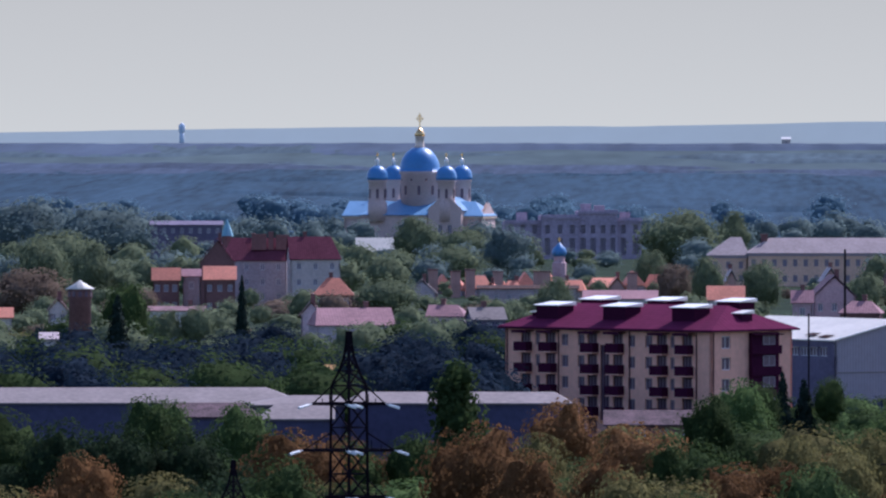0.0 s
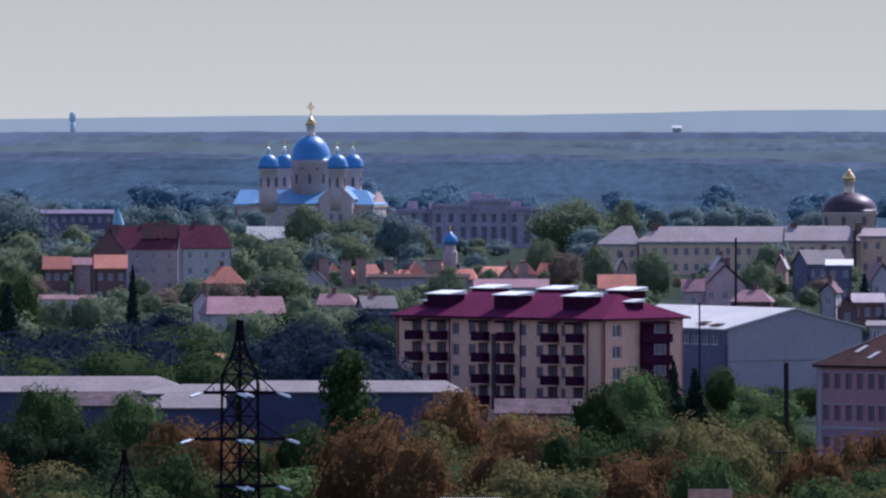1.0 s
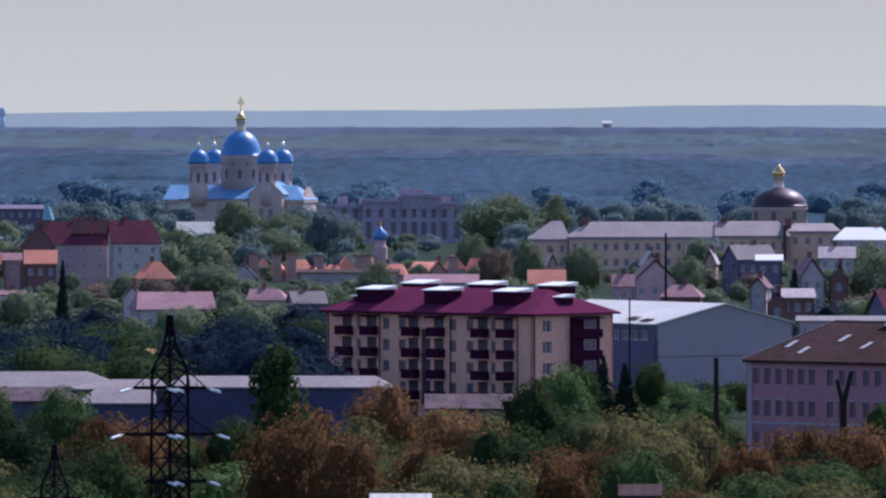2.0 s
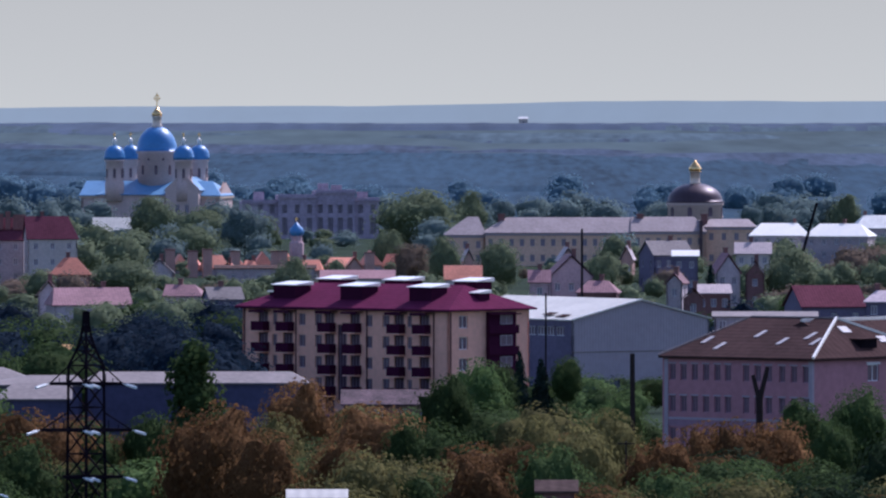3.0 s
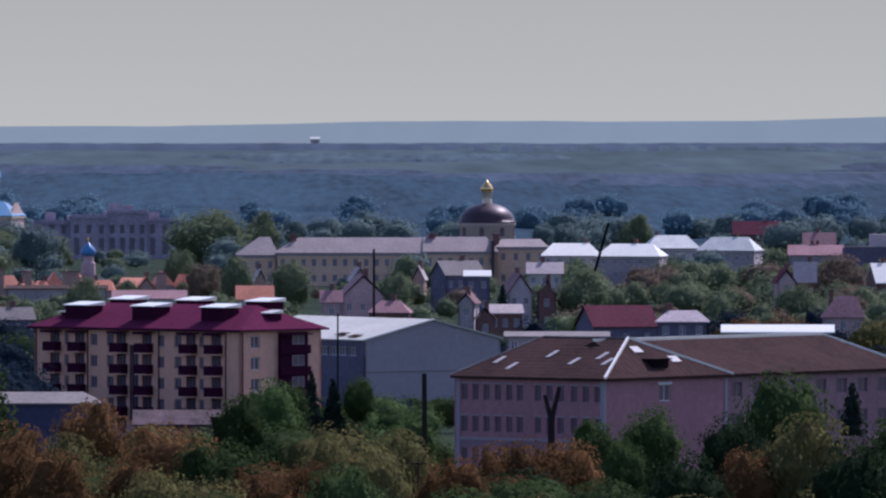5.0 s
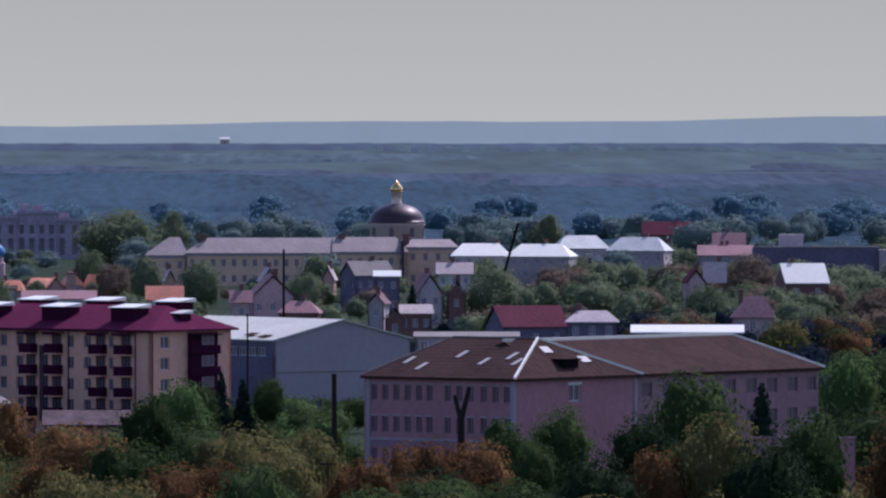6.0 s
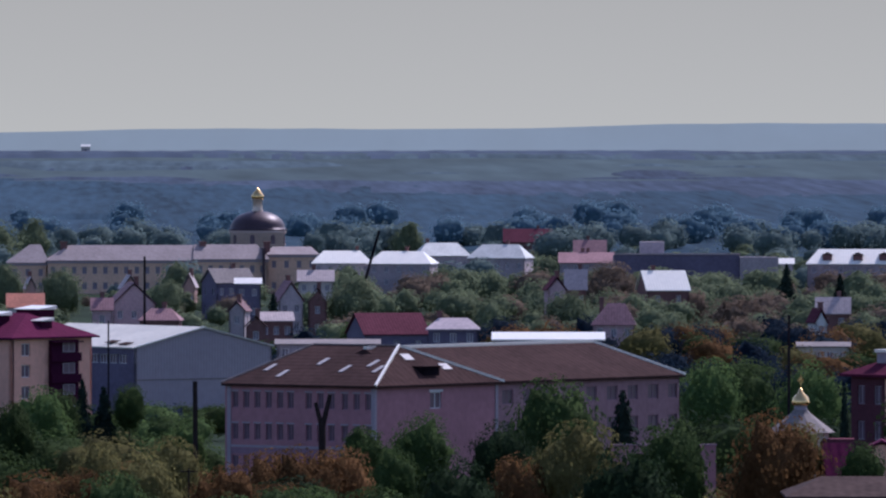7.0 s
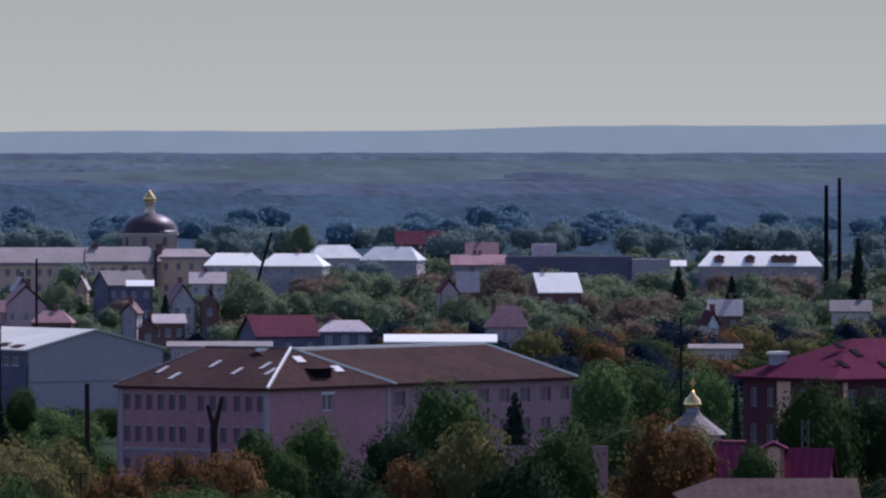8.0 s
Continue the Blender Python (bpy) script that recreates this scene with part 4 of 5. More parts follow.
sized("house", -10, 147, 531, 562, 1620, WALL_GREYISH, PINK_ROOF, "long house with faded pink roof", runs=(1, 0), wins=(4, 2), yaw=8)
sized("house", -24, 20, 517, 545, 1640, WALL_GREYISH, PINK_ROOF, "small gabled house with faded pink roof", axis="y", wins=(1, 1))
sized("house", -292, -188, 528, 536, 1700, WALL_WHITE, PINK_ROOF, "long low whitewashed house in a garden", wins=(5, 2))
sized("house", -470, -430, 512, 536, 1720, WALL_PALE, PINK_ROOF, "pale house with a faded pink roof", axis="y", wins=(2, 1))
sized("house", -600, -528, 530, 548, 1700, WALL_PALE, ORANGE_ROOF, "house with an orange pink roof", wins=(3, 1))
sized("house", -484, -448, 574, 586, 1380, WALL_PALE, PALE_PINK, "small whitewashed outbuilding under trees", wins=(1, 1), chimneys=0)
sized("hangar", -288, -158, 377, 384, 2700, WALL_SHADE_PALE, WALL_SHADE_PALE, "long low dark hangar before the woods", wins=(8, 2), chimneys=0, group="", category="hangar")
sized("hall", 76, 150, 407, 434, 2780, WALL_PALE, PALE_ROOF, "church hall with a bright pale roof", wins=(4, 2), chimneys=0, group="", category="hall", depth=12)
rt = thing("round_tower", -411, 1450, 0, "round brown brick tower with a pale conical roof", "tower")
zt = rise(498, 1450)
part("shaft", lathe([(1.9, 0), (1.75, zt - 1.6), (1.95, zt - 1.4), (1.95, zt)], 20), WALL_BROWN, rt)
part("roof", lathe([(2.35, zt), (2.3, zt + 0.12), (0.55, rise(486, 1450)), (0.15, rise(482, 1450))], 20), PALE_ROOF, rt)
for i in range(5):
    part("window", box(-0.25, 0.25, -2.0, -1.6, zt - 1.2, zt - 0.3), PANE, rt, at=pose(0, 0, 0, 0, 0, -60 + 30 * i))
claim(-411, 1450, 5)
# row of orange roofs below the church, with stout brick chimneys
for b0, b1, vr, ve, ax, yw in ((211, 250, 472, 498, "y", 10), (236, 276, 478, 500, "y", -8), (264, 318, 474, 497, "x", 14), (318, 352, 482, 498, "y", 0), (355, 398, 468, 494, "y", 6),
                              (390, 432, 470, 492, "x", -10), (486, 545, 478, 493, "x", 6), (545, 590, 466, 491, "y", 12), (586, 626, 472, 494, "x", -8)):
    sized("house", b0, b1, vr, ve, 2160 + (b0 * 7) % 40, WALL_GREYISH, ORANGE_ROOF, "terraced house with an orange tiled roof", axis=ax, yaw=yw, wins=(2, 2), runs=(1, 1) if ax == "x" else (2.2, 0), chimneys=0, group="orange-roofed terrace")
for b in (213, 253, 279, 328, 400, 412, 566):
    cx = thing("chimney_stack", b, 2146, 8, "stout square brick chimney stack of the terrace", "chimney", "chimney stacks")
    z0, z1 = rise(520, 2146), rise(465 + (b * 3) % 9, 2146)
    part("shaft", box(-1.1, 1.1, -0.8, 0.8, 0, z1), BRICK_PINK, cx)
    part("cap", box(-1.25, 1.25, -0.95, 0.95, z1, z1 + 0.3), WALL_BROWN, cx)
for b0, b1, vr, ve, ax, yw in ((296, 338, 486, 503, "y", -6), (336, 372, 483, 500, "x", 8), (430, 486, 482, 500, "x", -4), (520, 556, 476, 497, "y", 4), (618, 656, 478, 498, "y", -10),
                              (726, 752, 462, 484, "y", 8), (894, 934, 459, 484, "y", 10), (1008, 1038, 456, 482, "y", -8)):
    sized("house", b0, b1, vr, ve, 2090 + (b0 * 3) % 30, BRICK_PINK, ORANGE_ROOF if b0 < 700 else PALE_PINK, "pink brick house with an orange tiled roof" if b0 < 700 else "pink brick house with a pale roof", axis=ax, yaw=yw, wins=(2, 1), runs=(1, 1) if ax == "x" else (0, 0), group="orange-roofed terrace")
sized("house", 166, 222, 480, 506, 2000, WALL_GREYISH, GREY_ROOF, "grey gabled house among garden trees", axis="y", wins=(2, 1))
sized("house", 290, 472, 491, 497, 2030, WALL_GREYISH, BROWN_GREY, "long grey flat-looking block in shade", wins=(8, 2), chimneys=0)
sized("house", 478, 612, 500, 515, 1980, WALL_PALE, PINK_ROOF, "long house with a faded pink roof", wins=(6, 2), chimneys=0)
sized("house", 697, 766, 492, 517, 1900, WALL_PALE, ORANGE_ROOF, "house with a bright orange roof", wins=(3, 2), chimneys=0)
sized("house", 200, 282, 526, 546, 1640, WALL_GREYISH, PINK_ROOF, "low house with a grey pink roof", wins=(3, 2), yaw=-10, runs=(0, 2))
sized("house", 268, 345, 530, 552, 1610, WALL_SHADE_PALE, GREY_ROOF, "low house with a blue grey roof", wins=(3, 2), yaw=12)
sized("house", 873, 964, 472, 512, 1720, WALL_PINKISH, MAROON_DULL, "pink gabled house with purple roof", axis="y", yaw=8, wins=(3, 2), storeys=2)
sized("house", 846, 888, 500, 522, 1700, WALL_PINKISH, PINK_ROOF, "small pink annex with sloping roof", wins=(1, 1), chimneys=1)
sized("house", 930, 1012, 519, 540, 1580, WALL_BROWN, PINK_ROOF, "brown house with a pink hipped roof", runs=(2, 2), wins=(3, 2), yaw=-6)
sized("house", 1040, 1140, 448, 474, 1980, WALL_SHADE_PALE, GREY_ROOF, "house with a broad grey sheet roof", yaw=20, wins=(4, 2))
sized("house", 1100, 1150, 465, 475, 1960, WALL_SHADE_PALE, WHITE_METAL, "lean-to with a bright metal roof", wins=(2, 1), chimneys=0)
sized("house", 1088, 1132, 504, 524, 1700, WALL_GREYISH, PINK_ROOF, "small gabled house with pink roof", axis="y", wins=(1, 1), yaw=-12)
sized("house", 1165, 1225, 470, 506, 1820, WALL_GREYISH, PINK_ROOF, "gabled grey house with pale roof", axis="y", yaw=15, wins=(2, 1))
sized("house", 1211, 1278, 451, 471, 1900, WALL_PALE, PALE_PINK, "house with a pale sheet roof", wins=(3, 2))
sized("house", 1228, 1268, 482, 508, 1800, WALL_BROWN, BROWN_ROOF, "dark brown gabled house among trees", axis="y", wins=(1, 1))
sized("house", 1136, 1208, 525, 541, 1600, WALL_BROWN, PALE_PINK, "brown house with pale roof", wins=(3, 1), chimneys=0, yaw=6)
sized("house", 1118, 1160, 531, 552, 1580, WALL_BROWN, BROWN_ROOF, "brown gabled shed beside pale-roofed house", axis="y", wins=(1, 1))
sized("barn", 1296, 1448, 527, 565, 1480, WALL_SHADE_PALE, RED_ROOF, "barn with a dull red sheet roof", yaw=16, wins=(3, 1), chimneys=0, category="barn")
sized("house", 1440, 1536, 536, 556, 1440, WALL_SHADE_PALE, WALL_GREYISH, "low blue grey house behind bushes", wins=(3, 1), runs=(2, 2))
sized("long_shed", 1556, 1757, 561, 574, 1200, WALL_SHADE_BLUE, WHITE_METAL, "long shed with a bright metal roof", wins=(8, 1), chimneys=0, category="shed", depth=7)
sized("long_shed", 1172, 1360, 576, 582, 1340, WALL_GREY, GREY_ROOF, "low grey shed beside the warehouse", wins=(6, 1), chimneys=0, category="shed")
# bright roofs east of the monastery
for b0, b1, vr, ve, d, yw in ((1237, 1345, 417, 439, 2210, 0), (1334, 1463, 418, 440, 2190, -10), (1415, 1520, 403, 426, 2400, 8), (1512, 1632, 406, 430, 2360, -12)):
    ob = sized("hall", b0, b1, vr, ve, d, WALL_GREYISH, WHITE_ROOF if d < 2300 else ZINC, "hall with a glaring pale metal roof", runs=(3, 3), yaw=yw, wins=(5, 2), group="metal-roofed halls", category="hall", depth=11)
hall = sized("hall", 2112, 2332, 414, 440, 2150, WALL_GREYISH, WHITE_ROOF, "long hall with a glaring pale metal roof", runs=(3, 3), wins=(9, 2), chimneys=0, group="metal-roofed halls", category="hall", depth=11)
for b in (2150, 2204, 2250, 2264, 2278):
    x, z = (b - 2222) * 2150 / UNIT, rise(437, 2143)
    dm = part("dormer", box(x - 1.1, x + 1.1, -4.6, -1.5, z, z + 1.7), WALL_BROWN, hall, "dark timber dormer on the bright roof")
    part("dormer_roof", roof(x - 1.1, x + 1.1, -4.6, -1.0, z + 1.72, 0.6, 0, 0, "y", 0.2, 0.08), BROWN_ROOF, dm)
sized("house", 2063, 2092, 430, 440, 2200, WALL_GREYISH, WHITE_ROOF, "small house with a bright roof", wins=(1, 1), chimneys=0)
fb = thing("flat_block", 1885, 2120, 3, "long flat-roofed block with dark shaded walls", "building")
k = 2120 / UNIT
h = rise(424, 2120)
wall_part(fb, turned(-111 * k, 0, 0), 221 * k, h, [(2 + 3.3 * i, 3.6 + 3.3 * i, 2.0 + 3.4 * s, 3.6 + 3.4 * s) for i in range(8) for s in range(2)], WALL_SHADE_PALE)
part("body", box(-111 * k + 0.1, 110 * k, 0.4, 12, 0, h - 0.2), WALL_SHADE_PALE, fb)
part("parapet", box(-111 * k - 0.2, 110 * k + 0.2, -0.25, 0.2, h, h + 0.35), PALE_PINK, fb)
part("roof_house", box(-64 * k, -22 * k, 4, 9, h - 0.2, rise(401, 2125)), WALL_GREYISH, fb)
wall_part(fb, turned(110 * k + 0.02, -1.5, 0), 68 * k, h - 0.5, [(2.2, 4.2, 1.5, 4.5), (5.6, 7.2, 1.5, 4.0)], WALL_GREYISH)
part("body", box(110 * k + 0.05, 178 * k, -1.1, 11, 0, h - 0.6), WALL_GREYISH, fb)
for b in (1800, 1900, 1980):
    claim(b, 2124, 12)
sized("house", 1674, 1774, 420, 438, 2230, WALL_GREYISH, PINK_ROOF, "house with a dusky pink roof", wins=(5, 2), chimneys=2)
sized("house", 1576, 1664, 378, 402, 2800, WALL_BROWN, RED_ROOF, "distant dark red brick house", wins=(4, 2), storeys=2)
sized("house", 1700, 1760, 398, 420, 2500, WALL_BROWN, PINK_ROOF, "distant brick house among trees", wins=(2, 2), storeys=2)
sized("house", 1810, 1908, 452, 487, 1900, WALL_BROWN, WHITE_ROOF, "barn with a bright white sheet roof", yaw=14, wins=(2, 1), chimneys=1)
sized("house", 1646, 1690, 462, 486, 1850, WALL_PINKISH, RED_ROOF, "small house with a red gable", axis="y", wins=(1, 1), yaw=10)
sized("house", 1684, 1726, 450, 486, 1870, WALL_BROWN, PALE_PINK, "brown house with pale roof side", wins=(2, 1))
sized("house", 1732, 1812, 510, 548, 1620, WALL_PINKISH, PINK_ROOF, "house with a grey pink hipped roof", runs=(3, 2), wins=(3, 2))
sized("house", 2112, 2152, 518, 544, 1660, WALL_WHITE, RED_ROOF, "red-roofed house with white gable", axis="y", yaw=18, wins=(1, 1))
sized("house", 2128, 2192, 499, 528, 1690, WALL_BROWN, PALE_PINK, "house with faded red roof", wins=(2, 1))
sized("house", 2094, 2192, 578, 586, 1420, WALL_PALE, GREY_ROOF, "long low pale house among trees", wins=(4, 1), chimneys=0)
sized("house", 2345, 2420, 500, 520, 1700, WALL_PALE, GREY_ROOF, "grey-roofed house among trees", wins=(2, 1))


GLAZING.append(PANE)


# ---- brick building, chapel and yard at the eastern end ----
def brick_building():
    ob = thing("brick_building", 2355, 905, 40, "dark red brick building with a maroon tiled roof", "building")
    H = rise(640, 905)
    W, L = 26.0, 14.5
    hs = [(1.6 + 3.6 * i, 3.0 + 3.6 * i, z, z + 1.9) for i in range(7) for z in (H - 3.0, H - 6.6, H - 10.2)]
    wall_part(ob, turned(0, 0, 0), W, H, hs, BRICK_RED, depth=0.15, frame_mat=FRAME_DULL)
    wall_part(ob, turned(0, L, 0, 270), L, H, [(c - 0.6, c + 0.6, z, z + 1.9) for c in (1.6, 4.2, 9.2, 12.2) for z in (H - 3.0, H - 6.6, H - 10.2)], BRICK_RED, depth=0.15, frame_mat=FRAME_DULL)
    part("body", box(0.4, W, 0.45, L, 0, H - 0.3), INNER, ob)
    part("roof", roof(0, W, 0, L + 0.3, H + 0.02, rise(569, 915) - H, 9.0, 0.0, "x", 0.7, 0.25), MAROON_TILE, ob)
    for x in (1.0, 8.2, 15.4):
        part("cream_bay", box(x, x + 0.5, -0.12, -0.003, 0, H - 0.4), CREAM, ob, "cream rendered pilaster")
    part("cream_bay", box(-0.12, -0.003, 6.9, 9.0, 0, H - 0.4), CREAM, ob)
    zs = rise(598, 912)
    st = part("vent_stack", box(1.9, 3.1, 11.3, 12.7, H + 0.6, zs), FRAME_DULL, ob)
    part("cap", box(1.7, 3.3, 11.1, 12.9, zs, zs + 0.3), WHITE_METAL, st)
    sl = math.degrees(math.atan2(rise(569, 915) - H, 8.2))
    for x, y in ((2.8, 2.2), (6.4, 4.4), (8.0, 1.8), (5.4, 6.2), (12.5, 3.6), (14.8, 1.6)):
        z = H + 0.05 + (rise(569, 915) - H) * (y + 0.7) / 8.2
        part("roof_window", box(-0.4, 0.4, -0.8, 0.8, 0, 0.12), STEEL, ob, at=pose(x, y, z, sl, 0, 0))
    x, y = spot(2385, 915)
    FOOT.append((x, y + 6, 15))


brick_building()
cp = thing("little_chapel", 2103, 850, 0, "little chapel with gilt cupola and pale conical roof", "chapel")
zb, zr = rise(738, 850), rise(704, 850)
part("wall", lathe([(2.6, 0), (2.6, zb)], 10, smooth=False), WALL_PALE, cp)
part("roof", lathe([(3.2, zb), (3.1, zb + 0.1), (0.9, zr), (0.7, zr + 0.3)], 10, smooth=False), GREY_ROOF, cp)
zd = rise(690, 850)
part("neck", lathe([(0.6, zr), (0.6, zd)], 10), FRAME_DULL, cp)
part("cupola", lathe([(0.8, zd), (0.85, zd + 0.3), (0.65, zd + 0.8), (0.25, zd + 1.2), (0.1, zd + 1.6)], 14), GOLD, cp)
cross(cp, 0, 0, zd + 1.5, 1.3, 0.6, 0.06)
part("porch", box(2.0, 5.0, -1.6, 2, 0, zb - 0.6), RED_ROOF, cp)
claim(2103, 850, 4)
sized("outbuilding", 2130, 2200, 757, 822, 800, WALL_BROWN, MAROON, "low outbuilding with a maroon roof", wins=(2, 1), chimneys=0, yaw=10, category="shed")
sized("outbuilding", 2232, 2360, 762, 820, 780, WALL_BROWN, MAROON, "outbuilding with a maroon sheet roof", wins=(3, 1), chimneys=0, yaw=-8, category="shed")
sized("outbuilding", 2066, 2400, 816, 852, 720, BRICK_RED, BROWN_GREY, "broad low outbuilding with a grey-brown roof", wins=(5, 1), chimneys=0, runs=(3, 0), category="shed", yaw=3)
sized("gabled_porch", 2229, 2264, 756, 764, 779, CREAM, MAROON, "cream gabled porch beside the maroon roof", axis="y", wins=(0, 0), chimneys=0, category="porch", group="", depth=4)
fn = thing("yard_wall", 1860, 862, 0, "dull pink rendered yard wall behind trees", "wall")
part("panel", box(-5, 5, 0, 0.3, 0, rise(762, 862)), PINK, fn)
part("coping", box(-5.1, 5.1, -0.1, 0.4, rise(762, 862), rise(762, 862) + 0.15), PINK_DEEP, fn)


# ---- pylon, poles and chimneys ----
def pylon(b, d, scale, label):
    ob = thing("pylon", b, d, 0, label, "pylon", "power pylons")
    Z = [0, 2.6, 5.0, 7.45, 9.5, 11.6, 13.6, 15.7, 17.3, 18.6, 19.8, 21.0, 22.1]

    def half(z):
        return 1.55 + (17.3 - z) * 0.012 if z < 17.3 else 0.2 + 1.35 * max(0.0, 1 - (z - 17.3) / 4.8) ** 2.2
    sg = ((1, 0), (0, 1), (-1, 0), (0, -1))  # square on plan, one corner towards the lookout
    for sx, sy in sg:
        part("leg", rod([(sx * half(z), sy * half(z), z) for z in Z], 0.12), STEEL, ob)
    for i in range(4):
        (ax, ay), (bx, by) = sg[i], sg[(i + 1) % 4]
        bm = bmesh.new()
        for z0, z1 in zip(Z, Z[1:]):
            h0, h1 = half(z0), half(z1)
            beam((ax * h0, ay * h0, z0), (bx * h1, by * h1, z1), 0.07, bm)
            beam((bx * h0, by * h0, z0), (ax * h1, ay * h1, z1), 0.07, bm)
            beam((ax * h1, ay * h1, z1), (bx * h1, by * h1, z1), 0.07, bm)
        part("lattice", bm, STEEL, ob)
    bm = box(-0.13, 0.13, -0.06, 0.06, 0, 21.6)
    part("ladder", bm, STEEL, ob, "dark steel climbing ladder inside the tower")
    for z, r in ((15.7, 3.2), (11.6, 4.0), (7.45, 3.2)):
        for s in (-1, 1):
            h = half(z) * 0.7
            bm = bmesh.new()
            tip = (s * r, 0, z)
            for y in (-h, h):
                beam((0, y * 1.43, z), tip, 0.19, bm)
                beam((s * half(z + 1.55), y * 0.1, z + 1.55), tip, 0.08, bm)
                for f in (0.3, 0.6):
                    beam((s * (h + (r - h) * f), y * (1 - f), z), (s * (h + (r - h) * f), y * (1 - f), z + 1.2 * (1 - f)), 0.05, bm)
            beam((s * (h + (r - h) * 0.5), -h * 0.5, z), (s * (h + (r - h) * 0.5), h * 0.5, z), 0.06, bm)
            arm = part("arm", bm, STEEL, ob)
            for p0, p1 in ((tip, (s * (r + 1.25), -2.2, z - 0.32)), ((s * 0.3, -h * 1.4, z), (s * 0.3 + 0.9, -h - 2.2, z - 0.25))):
                bm = beam(p0, p1, 0.04, sides=5)
                for q in range(7):
                    f0 = 0.3 + 0.1 * q
                    a, c = Vector(p0).lerp(Vector(p1), f0), Vector(p0).lerp(Vector(p1), f0 + 0.07)
                    beam(a, c, 0.13, bm, 8)
                part("insulator", bm, GLASS_INS, arm, "string of white glass insulators")
    ob.scale = (scale,) * 3
    claim(b, d, 4)
    return ob


pylon(64.5, 800, 1.0, "dark steel lattice power pylon with white insulators")
pylon(-140, 700, 0.65, "smaller dark lattice power pylon among trees")


def mast(name, b, v0, v1, d, r, label, lean=0.0, arms=0, mat_=None, group="poles"):
    ob = thing(name, b, d, 0, label, "pole", group)
    z1 = rise(v0, d)
    bm = beam((0, 0, 0), (lean, 0, z1), r, sides=8, r2=r * 0.75)
    part("shaft", bm, mat_ or TIMBER, ob)
    for i in range(arms):
        z = z1 - 0.35 - 0.55 * i
        part("cross_arm", box(-0.8, 0.8, -0.06, 0.06, z, z + 0.12), TIMBER, ob)
        for x in (-0.7, -0.25, 0.25, 0.7):
            part("insulator", lathe([(0.05, z + 0.12), (0.08, z + 0.2), (0.03, z + 0.3)], 8), GLASS_INS, ob)
    return ob


mast("pole", 942, 427, 548, 1400, 0.24, "tall dark wooden utility pole")
mast("pole", 878, 541, 680, 1090, 0.14, "slim dark wooden utility pole")
mast("pole", 2082, 530, 720, 1000, 0.2, "tall dark wooden utility pole")
mast("pole", 755, 804, 860, 830, 0.1, "utility pole with a crossarm", arms=2)
mast("pole", 1020, 802, 860, 830, 0.1, "utility pole with a crossarm", arms=1)
mast("pole", 1187, 600, 700, 1250, 0.14, "short dark pole beside shed")
mast("dead_tree", 1033, 648, 800, 860, 0.32, "bare dark trunk of a topped tree", lean=-0.1, mat_=BARK)
mast("chimney_pipe", 2339, 297, 480, 2050, 0.62, "tall dark boiler-house chimney pipe", mat_=STEEL, group="chimney pipes")
mast("chimney_pipe", 2362, 284, 480, 2040, 0.55, "tall dark boiler-house chimney pipe", mat_=STEEL, group="chimney pipes")
ob = thing("leaning_pole", 1318, 2000, 0, "dark crane jib leaning over the roofs", "crane")
part("jib", beam((-0.5, 0, 0), (4.9, 0, rise(381, 2000)), 0.3, sides=6), STEEL, ob)
# forked dead tree before the school
ob = thing("dead_tree", 1256, 850, 0, "forked dead tree trunk with lopped limbs", "tree")
zf = rise(726, 850)
bm = beam((0, 0, 0), (0, 0, zf), 0.42, sides=9, r2=0.34)
part("trunk", bm, BARK, ob)
part("limb", beam((0, 0, zf - 0.3), (0.75, 0, rise(672, 850)), 0.3, sides=8, r2=0.2), BARK, ob)
part("limb", beam((0, 0, zf - 0.3), (-0.62, 0, rise(686, 850)), 0.27, sides=8, r2=0.19), BARK, ob)
lm = thing("lattice_mast", 2302, 800, 0, "slim grey lattice mast among trees", "mast")
zt = rise(712, 800)
bm = bmesh.new()
for i in range(14):
    za, zb = zt * i / 14, zt * (i + 1) / 14
    for sx, sy in ((-1, -1), (1, -1), (1, 1), (-1, 1)):
        beam((sx * 0.3, sy * 0.3, za), (sx * 0.3, sy * 0.3, zb), 0.05, bm)
    beam((-0.3, -0.3, za), (0.3, -0.3, zb), 0.035, bm)
    beam((0.3, 0.3, za), (-0.3, 0.3, zb), 0.035, bm)
part("lattice", bm, GREY_ROOF, lm)


